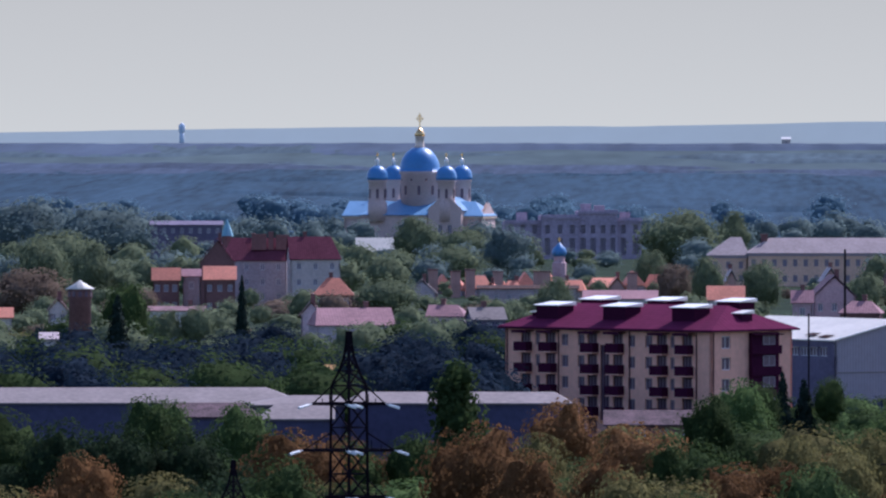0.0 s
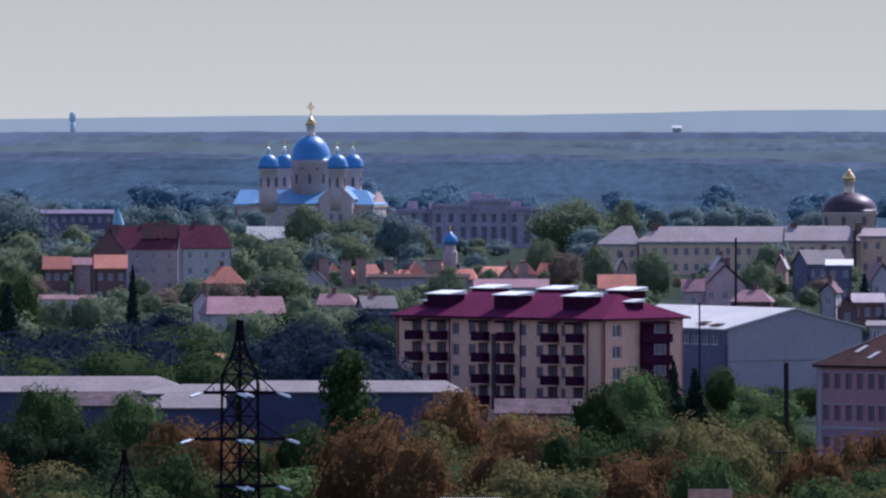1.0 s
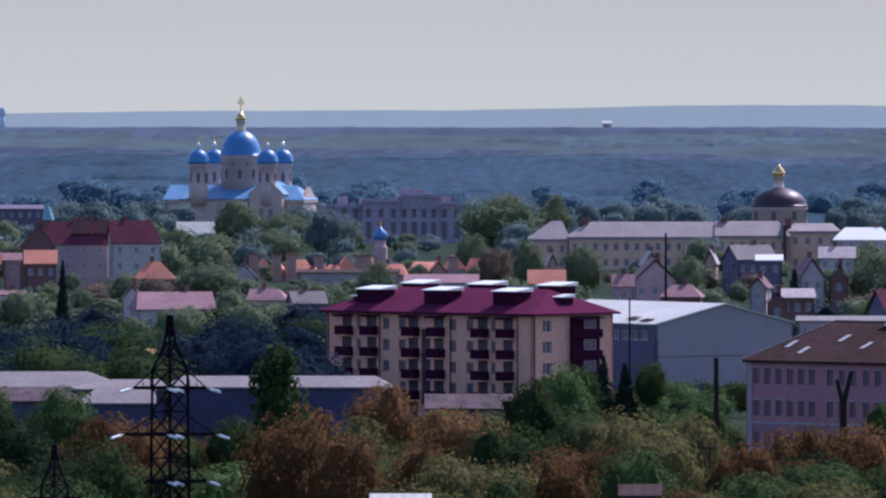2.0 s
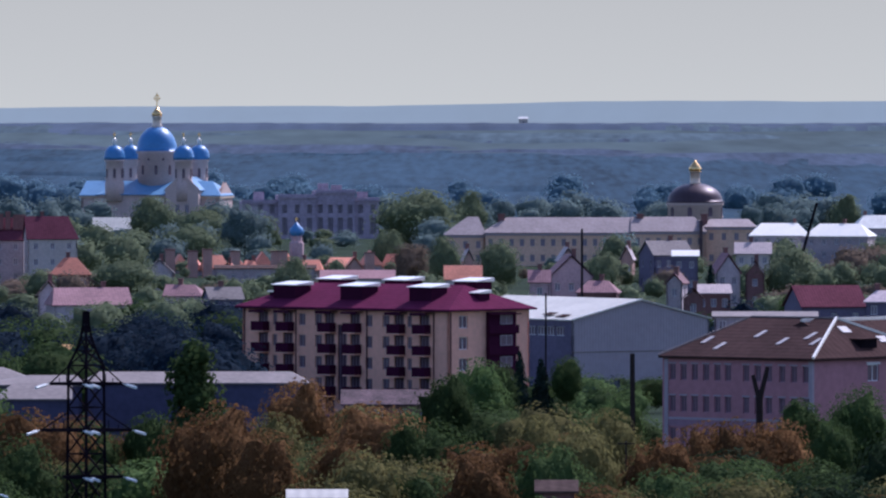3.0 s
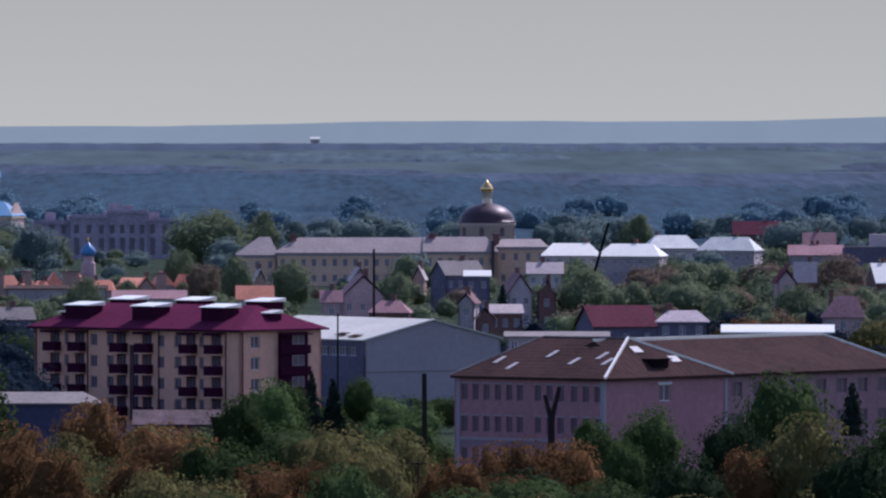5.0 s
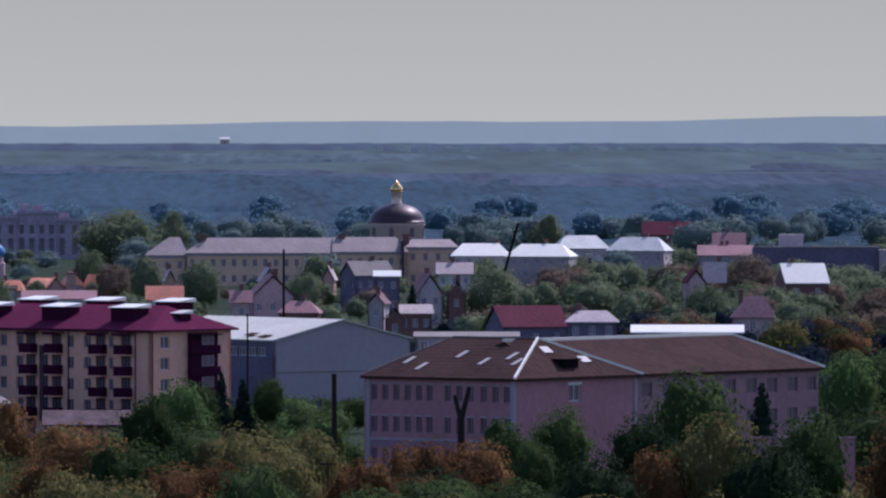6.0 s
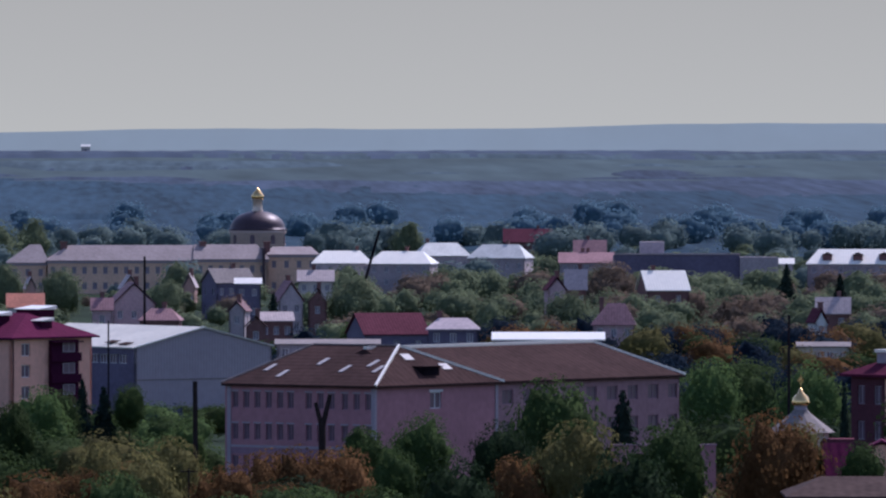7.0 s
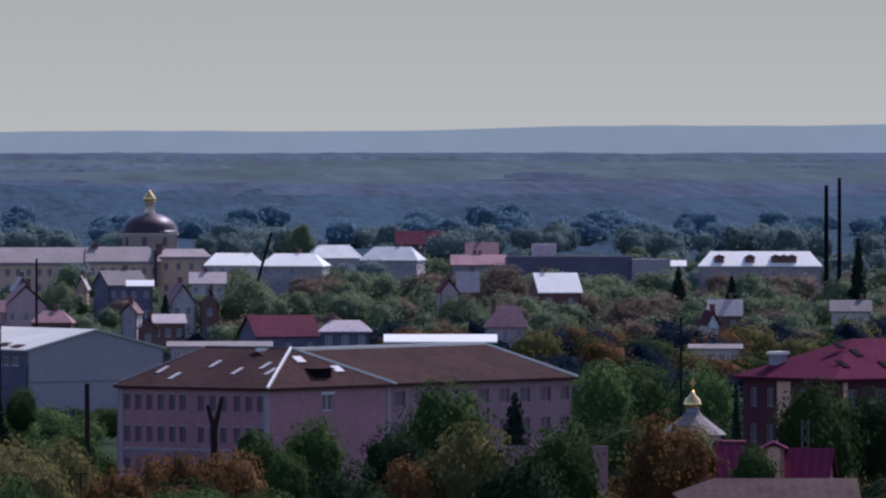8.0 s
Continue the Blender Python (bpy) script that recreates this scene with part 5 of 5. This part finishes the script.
# ---- trees ----
def tree_kind(name, leaf, seed, height=10.0, spread=4.6, blobs=16, shape="round", leaves=1500, size=0.36, label=""):
    """A tree of given height: tapered trunk with limbs, and a crown of many small leaves round uneven clumps."""
    rng = random.Random(seed)
    ob = new(name)
    clumps = []
    if shape == "round":
        for i in range(blobs):
            a, q = rng.uniform(0, 6.283), math.sqrt(rng.uniform(0, 1)) * spread * 0.72
            z = height * rng.uniform(0.22, 0.80) * (1 - 0.28 * (q / spread) ** 2)
            clumps.append((Vector((q * math.cos(a), q * math.sin(a), z)), rng.uniform(0.20, 0.36) * spread))
        clumps.append((Vector((0, 0, height * 0.55)), spread * 0.62))
        clumps.append((Vector((rng.uniform(-.6, .6), 0, height * 0.83)), height * 0.17))
        clumps.append((Vector((rng.uniform(-1.2, 1.2), rng.uniform(-1, 1), height * 0.76)), height * 0.18))
    elif shape == "poplar":
        for i in range(blobs):
            f = i / (blobs - 1)
            clumps.append((Vector((rng.uniform(-0.6, 0.6), rng.uniform(-0.6, 0.6), height * (0.14 + 0.78 * f))), spread * (0.45 + 0.5 * math.sin(math.pi * min(1, 0.25 + f * 0.75))) * rng.uniform(0.7, 1.0)))
    else:
        for i in range(blobs):
            f = i / (blobs - 1)
            r = spread * (1 - f) ** 0.9 + 0.25
            for s in range(3):
                a = rng.uniform(0, 6.283)
                clumps.append((Vector((r * 0.55 * math.cos(a), r * 0.55 * math.sin(a), height * (0.1 + 0.88 * f))), r * 0.5 + 0.1))
    bm = beam((0, 0, -14), (0.1, 0, height * 0.55), 0.3, sides=8, r2=0.12)
    for c, r in clumps[:6]:
        if shape == "round":
            beam((0.04, 0, height * rng.uniform(0.16, 0.36)), c, 0.11, bm, 5, 0.04)
    part("trunk", bm, BARK, ob)
    vs, fs = [], []

    def leaf_card(p, n):
        t = Vector((rng.gauss(0, 1), rng.gauss(0, 1), rng.gauss(0, 1))).normalized()
        n = (n + t * (0.5 if leaves > 1000 else 0.32)).normalized()
        u = n.orthogonal().normalized()
        w = n.cross(u)
        s = size * rng.uniform(0.5, 1.35)
        k = len(vs)
        vs.extend([tuple(p - u * s * 0.5), tuple(p + w * s * 0.4), tuple(p + u * s * 0.5), tuple(p - w * s * 0.4)])
        fs.append((k, k + 1, k + 2, k + 3))
    if shape == "round":
        off = Vector((seed * 3.7, seed * 1.3, 0))
        mid, up = height * 0.5, height * 0.5

        def reach(n):
            q = 0.84 + 0.30 * noise.noise(n * 1.3 + off) + 0.62 * abs(noise.noise(n * 2.9 + off)) + 0.34 * abs(noise.noise(n * 6.2 + off))
            return q * (1.0 if n.z > -0.2 else 1.0 + 0.35 * (n.z + 0.2))

        def place(n, f):
            q = reach(n) * f
            return Vector((n.x * spread * q, n.y * spread * q, mid + n.z * up * min(q, 1.1)))
        base, faces = lump(3 if leaves > 1000 else 2 if leaves > 200 else 1)
        for p in base:
            vs.append(tuple(place(Vector(p), rng.uniform(0.70, 0.86))))
        fs += [tuple(int(j) for j in f) for f in faces]
        for i in range(leaves):
            n = Vector((rng.gauss(0, 1), rng.gauss(0, 1), rng.gauss(0.12, 1))).normalized()
            leaf_card(place(n, rng.uniform(0.82, 1.08)), n)
    elif shape == "cone":
        def girth(f):
            return spread * (1 - f) ** 0.85 * (0.86 + 0.14 * math.cos(f * 44)) + 0.08
        for i in range(10):
            for q in range(9):
                a, f = 2 * math.pi * q / 9, i / 9
                vs.append((girth(f) * 0.7 * math.cos(a), girth(f) * 0.7 * math.sin(a), height * (0.06 + 0.9 * f)))
        for i in range(9):
            for q in range(9):
                fs.append((i * 9 + q, i * 9 + (q + 1) % 9, i * 9 + 9 + (q + 1) % 9, i * 9 + 9 + q))
        for i in range(leaves):
            f, a = 1 - math.sqrt(rng.uniform(0.0004, 1)), rng.uniform(0, 6.283)
            g = girth(f) * rng.uniform(0.7, 1.15) * (1 + 0.2 * math.sin(a * 3 + f * 20))
            leaf_card(Vector((g * math.cos(a), g * math.sin(a), height * (0.05 + 0.95 * f))), Vector((math.cos(a), math.sin(a), 0.5)))
    else:
        base, faces = lump(1)
        for c, r in clumps:
            k = len(vs)
            for p in base:
                q = r * rng.uniform(0.65, 0.85)
                vs.append((c.x + p[0] * q, c.y + p[1] * q, c.z + p[2] * q * 0.85))
            fs += [tuple(int(j) + k for j in f) for f in faces]
        total = sum(r * r for c, r in clumps)
        for c, r in clumps:
            for i in range(int(leaves * r * r / total)):
                n = Vector((rng.gauss(0, 1), rng.gauss(0, 1), rng.gauss(0.2, 1))).normalized()
                leaf_card(c + Vector((n.x, n.y, n.z * 0.88)) * r * rng.uniform(0.74, 1.12), n)
    me = bpy.data.meshes.new("crown")
    me.from_pydata(vs, [], fs)
    me.materials.append(leaf)
    me.polygons.foreach_set("use_smooth", [len(f) == 3 for f in fs])
    part("crown", me, None, ob)
    return tagged(ob, label, "tree", "trees")


KINDS, LITE = {}, {}
spec = (("green", LEAF, "round", 4.6, "leafy green tree with an uneven crown"), ("fresh", LEAF_FRESH, "round", 4.5, "fresh light green leafy tree"),
        ("rust", LEAF_RUST, "round", 4.8, "russet-leaved tree with a rounded crown"), ("olive", LEAF_OLIVE, "round", 4.6, "olive yellow leafy tree"),
        ("dark", LEAF_NAVY_SHADE, "round", 4.6, "dark broad-leaved tree"), ("poplar", LEAF, "poplar", 2.3, "tall slim green poplar tree"),
        ("conifer", LEAF_DARK, "cone", 2.1, "dark pointed conifer tree"), ("blue", LEAF_BLUE_HAZED, "round", 4.6, "leafy tree of the wood's edge, tinted blue-green for haze"), ("deep", LEAF_DEEP_HAZED, "round", 4.6, "tree of the wood's edge, tinted blue for haze"),
        ("shade", LEAF_SHADE, "round", 4.6, "dark broad-leaved tree"), ("hazed_green", LEAF_GREEN_HAZED, "round", 4.6, "green tree between far houses, haze put into its leaf colour"), ("hazed_rust", LEAF_RUST_HAZED, "round", 4.6, "russet tree between far houses, haze put into its leaf colour"))
# Near kinds and their copies with haze in the leaf colour.
FAR_KIND = {"green": "hazed_green", "fresh": "hazed_green", "olive": "hazed_green", "rust": "hazed_rust"}
SPREAD = {nm: (2 * sp if shp == "round" else 4.4) for nm, lf, shp, sp, lab in spec}
for i, (nm, lf, shp, sprd, lab) in enumerate(spec):
    KINDS[nm] = [tree_kind("tree", lf, 11 + 7 * i + s, 10.0, sprd, 24 if shp == "round" else 16 if shp == "poplar" else 9, shp, 3100, 0.36, lab) for s in range(0 if nm == "deep" else 3 if shp == "round" else 1)]
for n_, ob in enumerate(q for ks in KINDS.values() for q in ks):
    x, y = spot(-640 + 150 * n_, 690)
    ob.location = x, y, 0
    ob.scale = (0.9, 0.9, 0.72)


def crown_arrays(ob):
    me = next(c for c in ob.children if c.name.startswith("crown")).data
    co = np.empty(len(me.vertices) * 3)
    me.vertices.foreach_get("co", co)
    return co.reshape(-1, 3), [tuple(p.vertices) for p in me.polygons]


SEEDS = {}
for i, (nm, lf, shp, sprd, lab) in enumerate(spec):
    SEEDS[nm] = []
    for many, big in ((900, 0.5), (420, 0.72), (210, 1.0)):
        pair = []
        for s in range(2):
            ob = tree_kind("seed", lf, 101 + 7 * i + s, 10.0, sprd, 9 if shp == "round" else 7, shp, many, big)
            pair.append(crown_arrays(ob))
            for c in list(ob.children):
                bpy.data.objects.remove(c)
            bpy.data.objects.remove(ob)
        SEEDS[nm].append(pair)
prng = random.Random(5)
FAR_TREES, BUSHES = [], []


def plant(kind, b, d, h, width=None, far=None):
    x, y = spot(b, d)
    s = h / 10.0
    # Past 1600 m trees take the haze-coloured leaves.
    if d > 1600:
        kind = "hazed_green" if kind == "blue" and d < 2200 else FAR_KIND.get(kind, kind)
    # Nearer than 1060 m dark trees are plain dark green, without the navy cast.
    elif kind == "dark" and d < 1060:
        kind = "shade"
    sx = (width / SPREAD[kind]) if width else s * prng.uniform(1.0, 1.45)
    if far is BUSHES:
        sx *= 1.7
    elif far is not None:
        sx = max(sx, s * 1.1)
    elif kind not in ("poplar", "conifer"):
        s = min(s, sx * 1.45)
    m = pose(x, y, ground_height(d) + h - 10 * s, 0, 0, prng.uniform(0, 360)) @ Matrix.Diagonal((sx, sx, s, 1))
    if far is not None:
        far.append((kind, m))
    else:
        src = prng.choice(KINDS[kind])
        keep = src.scale.copy()
        src.scale = (1, 1, 1)
        copy_thing(src, m)
        src.scale = keep


def joined(name, rows, label):
    """Far trees and bushes past counting, as one object."""
    mats = {}
    av, af, ai, k = [], [], [], 0
    leafs = {nm: lf for nm, lf, *_ in spec}
    for kind, m in rows:
        co, fs = prng.choice(SEEDS[kind][2 if rows is BUSHES else 0 if m.translation.length < 1640 else 1])
        mm = np.array(m)
        av.append(co @ mm[:3, :3].T + mm[:3, 3])
        af += [tuple(j + k for j in f) for f in fs]
        k += len(co)
        ai += [mats.setdefault(kind, len(mats))] * len(fs)
    me = bpy.data.meshes.new(name)
    me.from_pydata(np.concatenate(av).tolist(), [], af)
    for kind in mats:
        me.materials.append(leafs[kind])
    me.polygons.foreach_set("material_index", ai)
    me.polygons.foreach_set("use_smooth", [len(f) == 3 for f in af])
    tagged(new(name, me), label, "trees", kind="stuff")


def tree(kind, b, v, width, d):
    """A tree fitted to the camera's view by pixel column, row of its top, breadth in pixels, and distance."""
    plant(kind, b, d, rise(v, d), width * d / UNIT)


for row in (("rust", 285, 742, 185, 800), ("rust", 445, 697, 140, 960), ("rust", 580, 742, 190, 870), ("green", 700, 690, 95, 960), ("fresh", 762, 662, 100, 980), ("poplar", 258, 618, 125, 960),
            ("green", 915, 655, 60, 1010), ("olive", 862, 765, 110, 850), ("olive", 985, 752, 110, 850), ("rust", 822, 806, 90, 800), ("green", 640, 776, 110, 820), ("rust", 1225, 770, 150, 835),
            ("rust", 1172, 776, 150, 842), ("rust", 1288, 772, 140, 838), ("green", 1335, 733, 96, 845), ("green", 1432, 708, 108, 855), ("green", 1385, 768, 80, 825), ("olive", 940, 775, 130, 820), ("green", 700, 770, 140, 830), ("rust", 1080, 800, 120, 790), ("olive", 560, 820, 150, 770), ("green", 880, 815, 150, 770), ("fresh", 1010, 725, 90, 930), ("rust", 760, 830, 130, 760), ("green", 1665, 648, 170, 880), ("olive", 1715, 727, 170, 800), ("dark", 1570, 724, 110, 850),
            ("rust", 1610, 782, 120, 800), ("conifer", 1789, 659, 120, 875), ("green", 1868, 722, 150, 800), ("fresh", 1942, 612, 110, 1050), ("green", 2000, 620, 130, 1060), ("fresh", 2117, 618, 120, 1020),
            ("rust", 2064, 708, 168, 790), ("olive", 2100, 722, 90, 800), ("green", 2320, 646, 150, 850), ("conifer", 2180, 650, 46, 880), ("green", 2214, 757, 80, 750), ("dark", 2420, 660, 120, 860), ("conifer", 832, 640, 70, 1010),
            ("conifer", 870, 652, 80, 1010), ("green", 790, 668, 80, 1000), ("green", -290, 690, 100, 900), ("green", -140, 725, 110, 900), ("olive", 400, 760, 120, 850), ("green", 180, 755, 100, 860),
            ("rust", 380, 790, 130, 780), ("rust", 510, 800, 110, 790), ("green", 70, 770, 110, 860), ("fresh", 1310, 545, 0.1 + 60, 1560), ("fresh", 1312, 468, 96, 1800), ("fresh", 650, 360, 150, 2480),
            ("fresh", 745, 364, 60, 2600), ("green", 600, 430, 60, 2200), ("green", 270, 390, 110, 2500), ("blue", 345, 388, 90, 2450), ("green", 185, 374, 90, 2600), ("green", 250, 420, 100, 2300),
            ("blue", 1285, 385, 70, 2500), ("fresh", 1408, 370, 60, 2600), ("green", -255, 694, 90, 930), ("green", -120, 705, 125, 890), ("dark", -345, 742, 150, 860), ("dark", -215, 752, 150, 860), ("rust", -20, 752, 190, 850), ("dark", -440, 735, 170, 870), ("green", -560, 715, 170, 880), ("rust", -400, 790, 120, 800), ("green", -60, 800, 150, 790), ("dark", 1490, 790, 150, 790), ("dark", 1800, 770, 170, 780), ("hazed_green", -262, 535, 70, 1610), ("hazed_green", -205, 528, 60, 1610), ("rust", 2000, 500, 130, 1700), ("rust", 1765, 440, 100, 1950), ("olive", 1690, 490, 80, 1750), ("conifer", 2078, 438, 58, 1900),
            ("conifer", 2172, 455, 44, 1900), ("conifer", 2395, 385, 50, 1800), ("conifer", 1170, 488, 44, 1750), ("conifer", -125, 470, 40, 1500), ("conifer", -345, 505, 70, 1420), ("rust", -500, 462, 130, 1850),
            ("green", -330, 490, 90, 1500), ("green", -450, 395, 150, 2200), ("fresh", -480, 410, 90, 2000), ("blue", -370, 350, 190, 2500), ("blue", -500, 340, 190, 2550), ("fresh", -390, 420, 80, 2050),
            ("olive", 135, 480, 110, 1900), ("olive", 430, 480, 70, 1850), ("rust", 640, 455, 70, 2000), ("green", 700, 445, 60, 1980), ("green", 795, 448, 70, 1950), ("blue", 980, 470, 60, 1850)):
    tree(*row)


def clear(x, y, d, slack=0.0):
    return all((x - fx) ** 2 + (y - fy) ** 2 > (fr + slack) ** 2 for fx, fy, fr in FOOT)


def grove(b0, b1, d0, d1, h0, h1, n, kinds, top=None, far=None):
    k = 0
    for tries in range(n * 6):
        if k >= n:
            return
        b, d = prng.uniform(b0, b1), math.sqrt(prng.uniform(d0 * d0, d1 * d1))
        x, y = spot(b, d)
        h = prng.uniform(h0, h1)
        if top:
            h = min(h, rise(top(b) + prng.uniform(-4, 12), d))
        near_pylon = (abs(b - 62) < 120 and d < 810) or (abs(b - 258) < 60 and d < 960)
        if h > 1.6 and clear(x, y, d) and not near_pylon:
            plant(prng.choice(kinds), b, d, h, far=far)
            k += 1


# Leaf kinds run paler mid-view and darker rightwards: view brightness put into colour.
front = ("green", "rust", "shade", "olive", "green", "shade", "green")
for b0, b1, share, kinds in ((-690, 40, 0.22, front), (40, 1090, 0.32, ("green", "rust", "olive", "fresh", "olive", "green", "rust")), (1090, 2600, 0.46, front)):
    grove(b0, b1, 690, 830, 6.5, 9.5, round(88 * share), kinds, lambda b: 765 if b < 1060 else (805 if b < 1600 else 745 if b < 2000 else 850))
    grove(b0, b1, 830, 900, 5.5, 8.5, round(62 * share), kinds, lambda b: 765 if b < 1060 else (815 if b < 1600 else 725 if b < 2000 else 770))
grove(-690, -20, 905, 990, 4.0, 7.5, 16, front, lambda b: 748, FAR_TREES)
grove(-20, 520, 905, 1030, 3.0, 7.0, 22, ("green", "olive", "rust", "green"), lambda b: 748, FAR_TREES)
grove(520, 1090, 900, 1040, 5.0, 9.0, 30, ("green", "fresh", "olive", "green"), lambda b: 745 if b < 700 else 685, FAR_TREES)
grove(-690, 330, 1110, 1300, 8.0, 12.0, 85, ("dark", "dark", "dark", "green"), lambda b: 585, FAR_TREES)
grove(1750, 2600, 980, 1250, 7.0, 11.0, 50, ("green", "dark", "fresh", "dark"), lambda b: 622 if b < 2200 else 605, FAR_TREES)
grove(1060, 1640, 740, 840, 6.0, 9.5, 22, ("rust", "green", "olive", "rust", "dark"), lambda b: 800)
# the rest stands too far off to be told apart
grove(-690, 330, 1300, 1560, 6.0, 10.0, 60, ("dark", "green", "hazed_green", "dark"), lambda b: 548, FAR_TREES)
grove(860, 1300, 1370, 1600, 4.0, 7.5, 20, ("dark", "green", "conifer", "dark"), lambda b: 545, FAR_TREES)
grove(1480, 2600, 1250, 1680, 6.0, 9.5, 80, ("dark", "green", "rust", "olive", "dark"), lambda b: 528, FAR_TREES)
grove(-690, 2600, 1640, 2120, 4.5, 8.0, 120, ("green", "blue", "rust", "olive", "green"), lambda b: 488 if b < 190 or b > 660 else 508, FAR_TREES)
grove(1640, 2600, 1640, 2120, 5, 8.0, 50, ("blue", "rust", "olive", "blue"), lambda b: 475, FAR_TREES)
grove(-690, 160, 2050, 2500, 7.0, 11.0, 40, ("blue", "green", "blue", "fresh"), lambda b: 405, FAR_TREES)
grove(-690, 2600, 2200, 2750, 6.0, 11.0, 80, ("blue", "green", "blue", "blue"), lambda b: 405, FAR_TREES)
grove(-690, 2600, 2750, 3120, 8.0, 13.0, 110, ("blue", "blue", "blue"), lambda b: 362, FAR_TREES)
grove(-690, 2600, 1070, 1500, 2.0, 4.2, 130, ("dark", "green", "dark"), None, BUSHES)
grove(-690, 2600, 1500, 2150, 2.0, 4.5, 320, ("blue", "green", "blue", "rust", "olive", "blue", "green"), lambda b: 492 if b < 190 or b > 660 else 512, BUSHES)
grove(-690, 2600, 2150, 2950, 2.5, 5.0, 270, ("blue", "green", "blue"), None, BUSHES)
grove(1230, 2450, 2030, 2180, 7.0, 10.5, 80, ("blue", "green", "olive", "rust", "blue"), lambda b: 446, FAR_TREES)
grove(1230, 2450, 1850, 2060, 5.0, 8.5, 60, ("blue", "green", "olive", "rust", "blue"), lambda b: 476, FAR_TREES)
grove(-690, 700, 2080, 2170, 3.5, 6.5, 30, ("blue", "green", "blue"), lambda b: 486, FAR_TREES)
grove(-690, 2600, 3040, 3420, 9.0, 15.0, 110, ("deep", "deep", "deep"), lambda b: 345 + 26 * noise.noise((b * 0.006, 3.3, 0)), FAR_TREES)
grove(840, 1090, 1075, 1285, 3.0, 6.5, 30, ("green", "dark", "fresh", "green"), lambda b: 690, FAR_TREES)
grove(1900, 2200, 930, 1080, 4.0, 8.0, 26, ("green", "dark", "fresh", "green"), lambda b: 690, FAR_TREES)
grove(1950, 2560, 700, 890, 5.0, 9.0, 16, ("green", "dark", "olive", "dark"), lambda b: 775)
joined("town_trees", FAR_TREES, "mixed green and russet trees between the houses")
joined("garden_bushes", BUSHES, "dense green bushes and hedges between the houses")
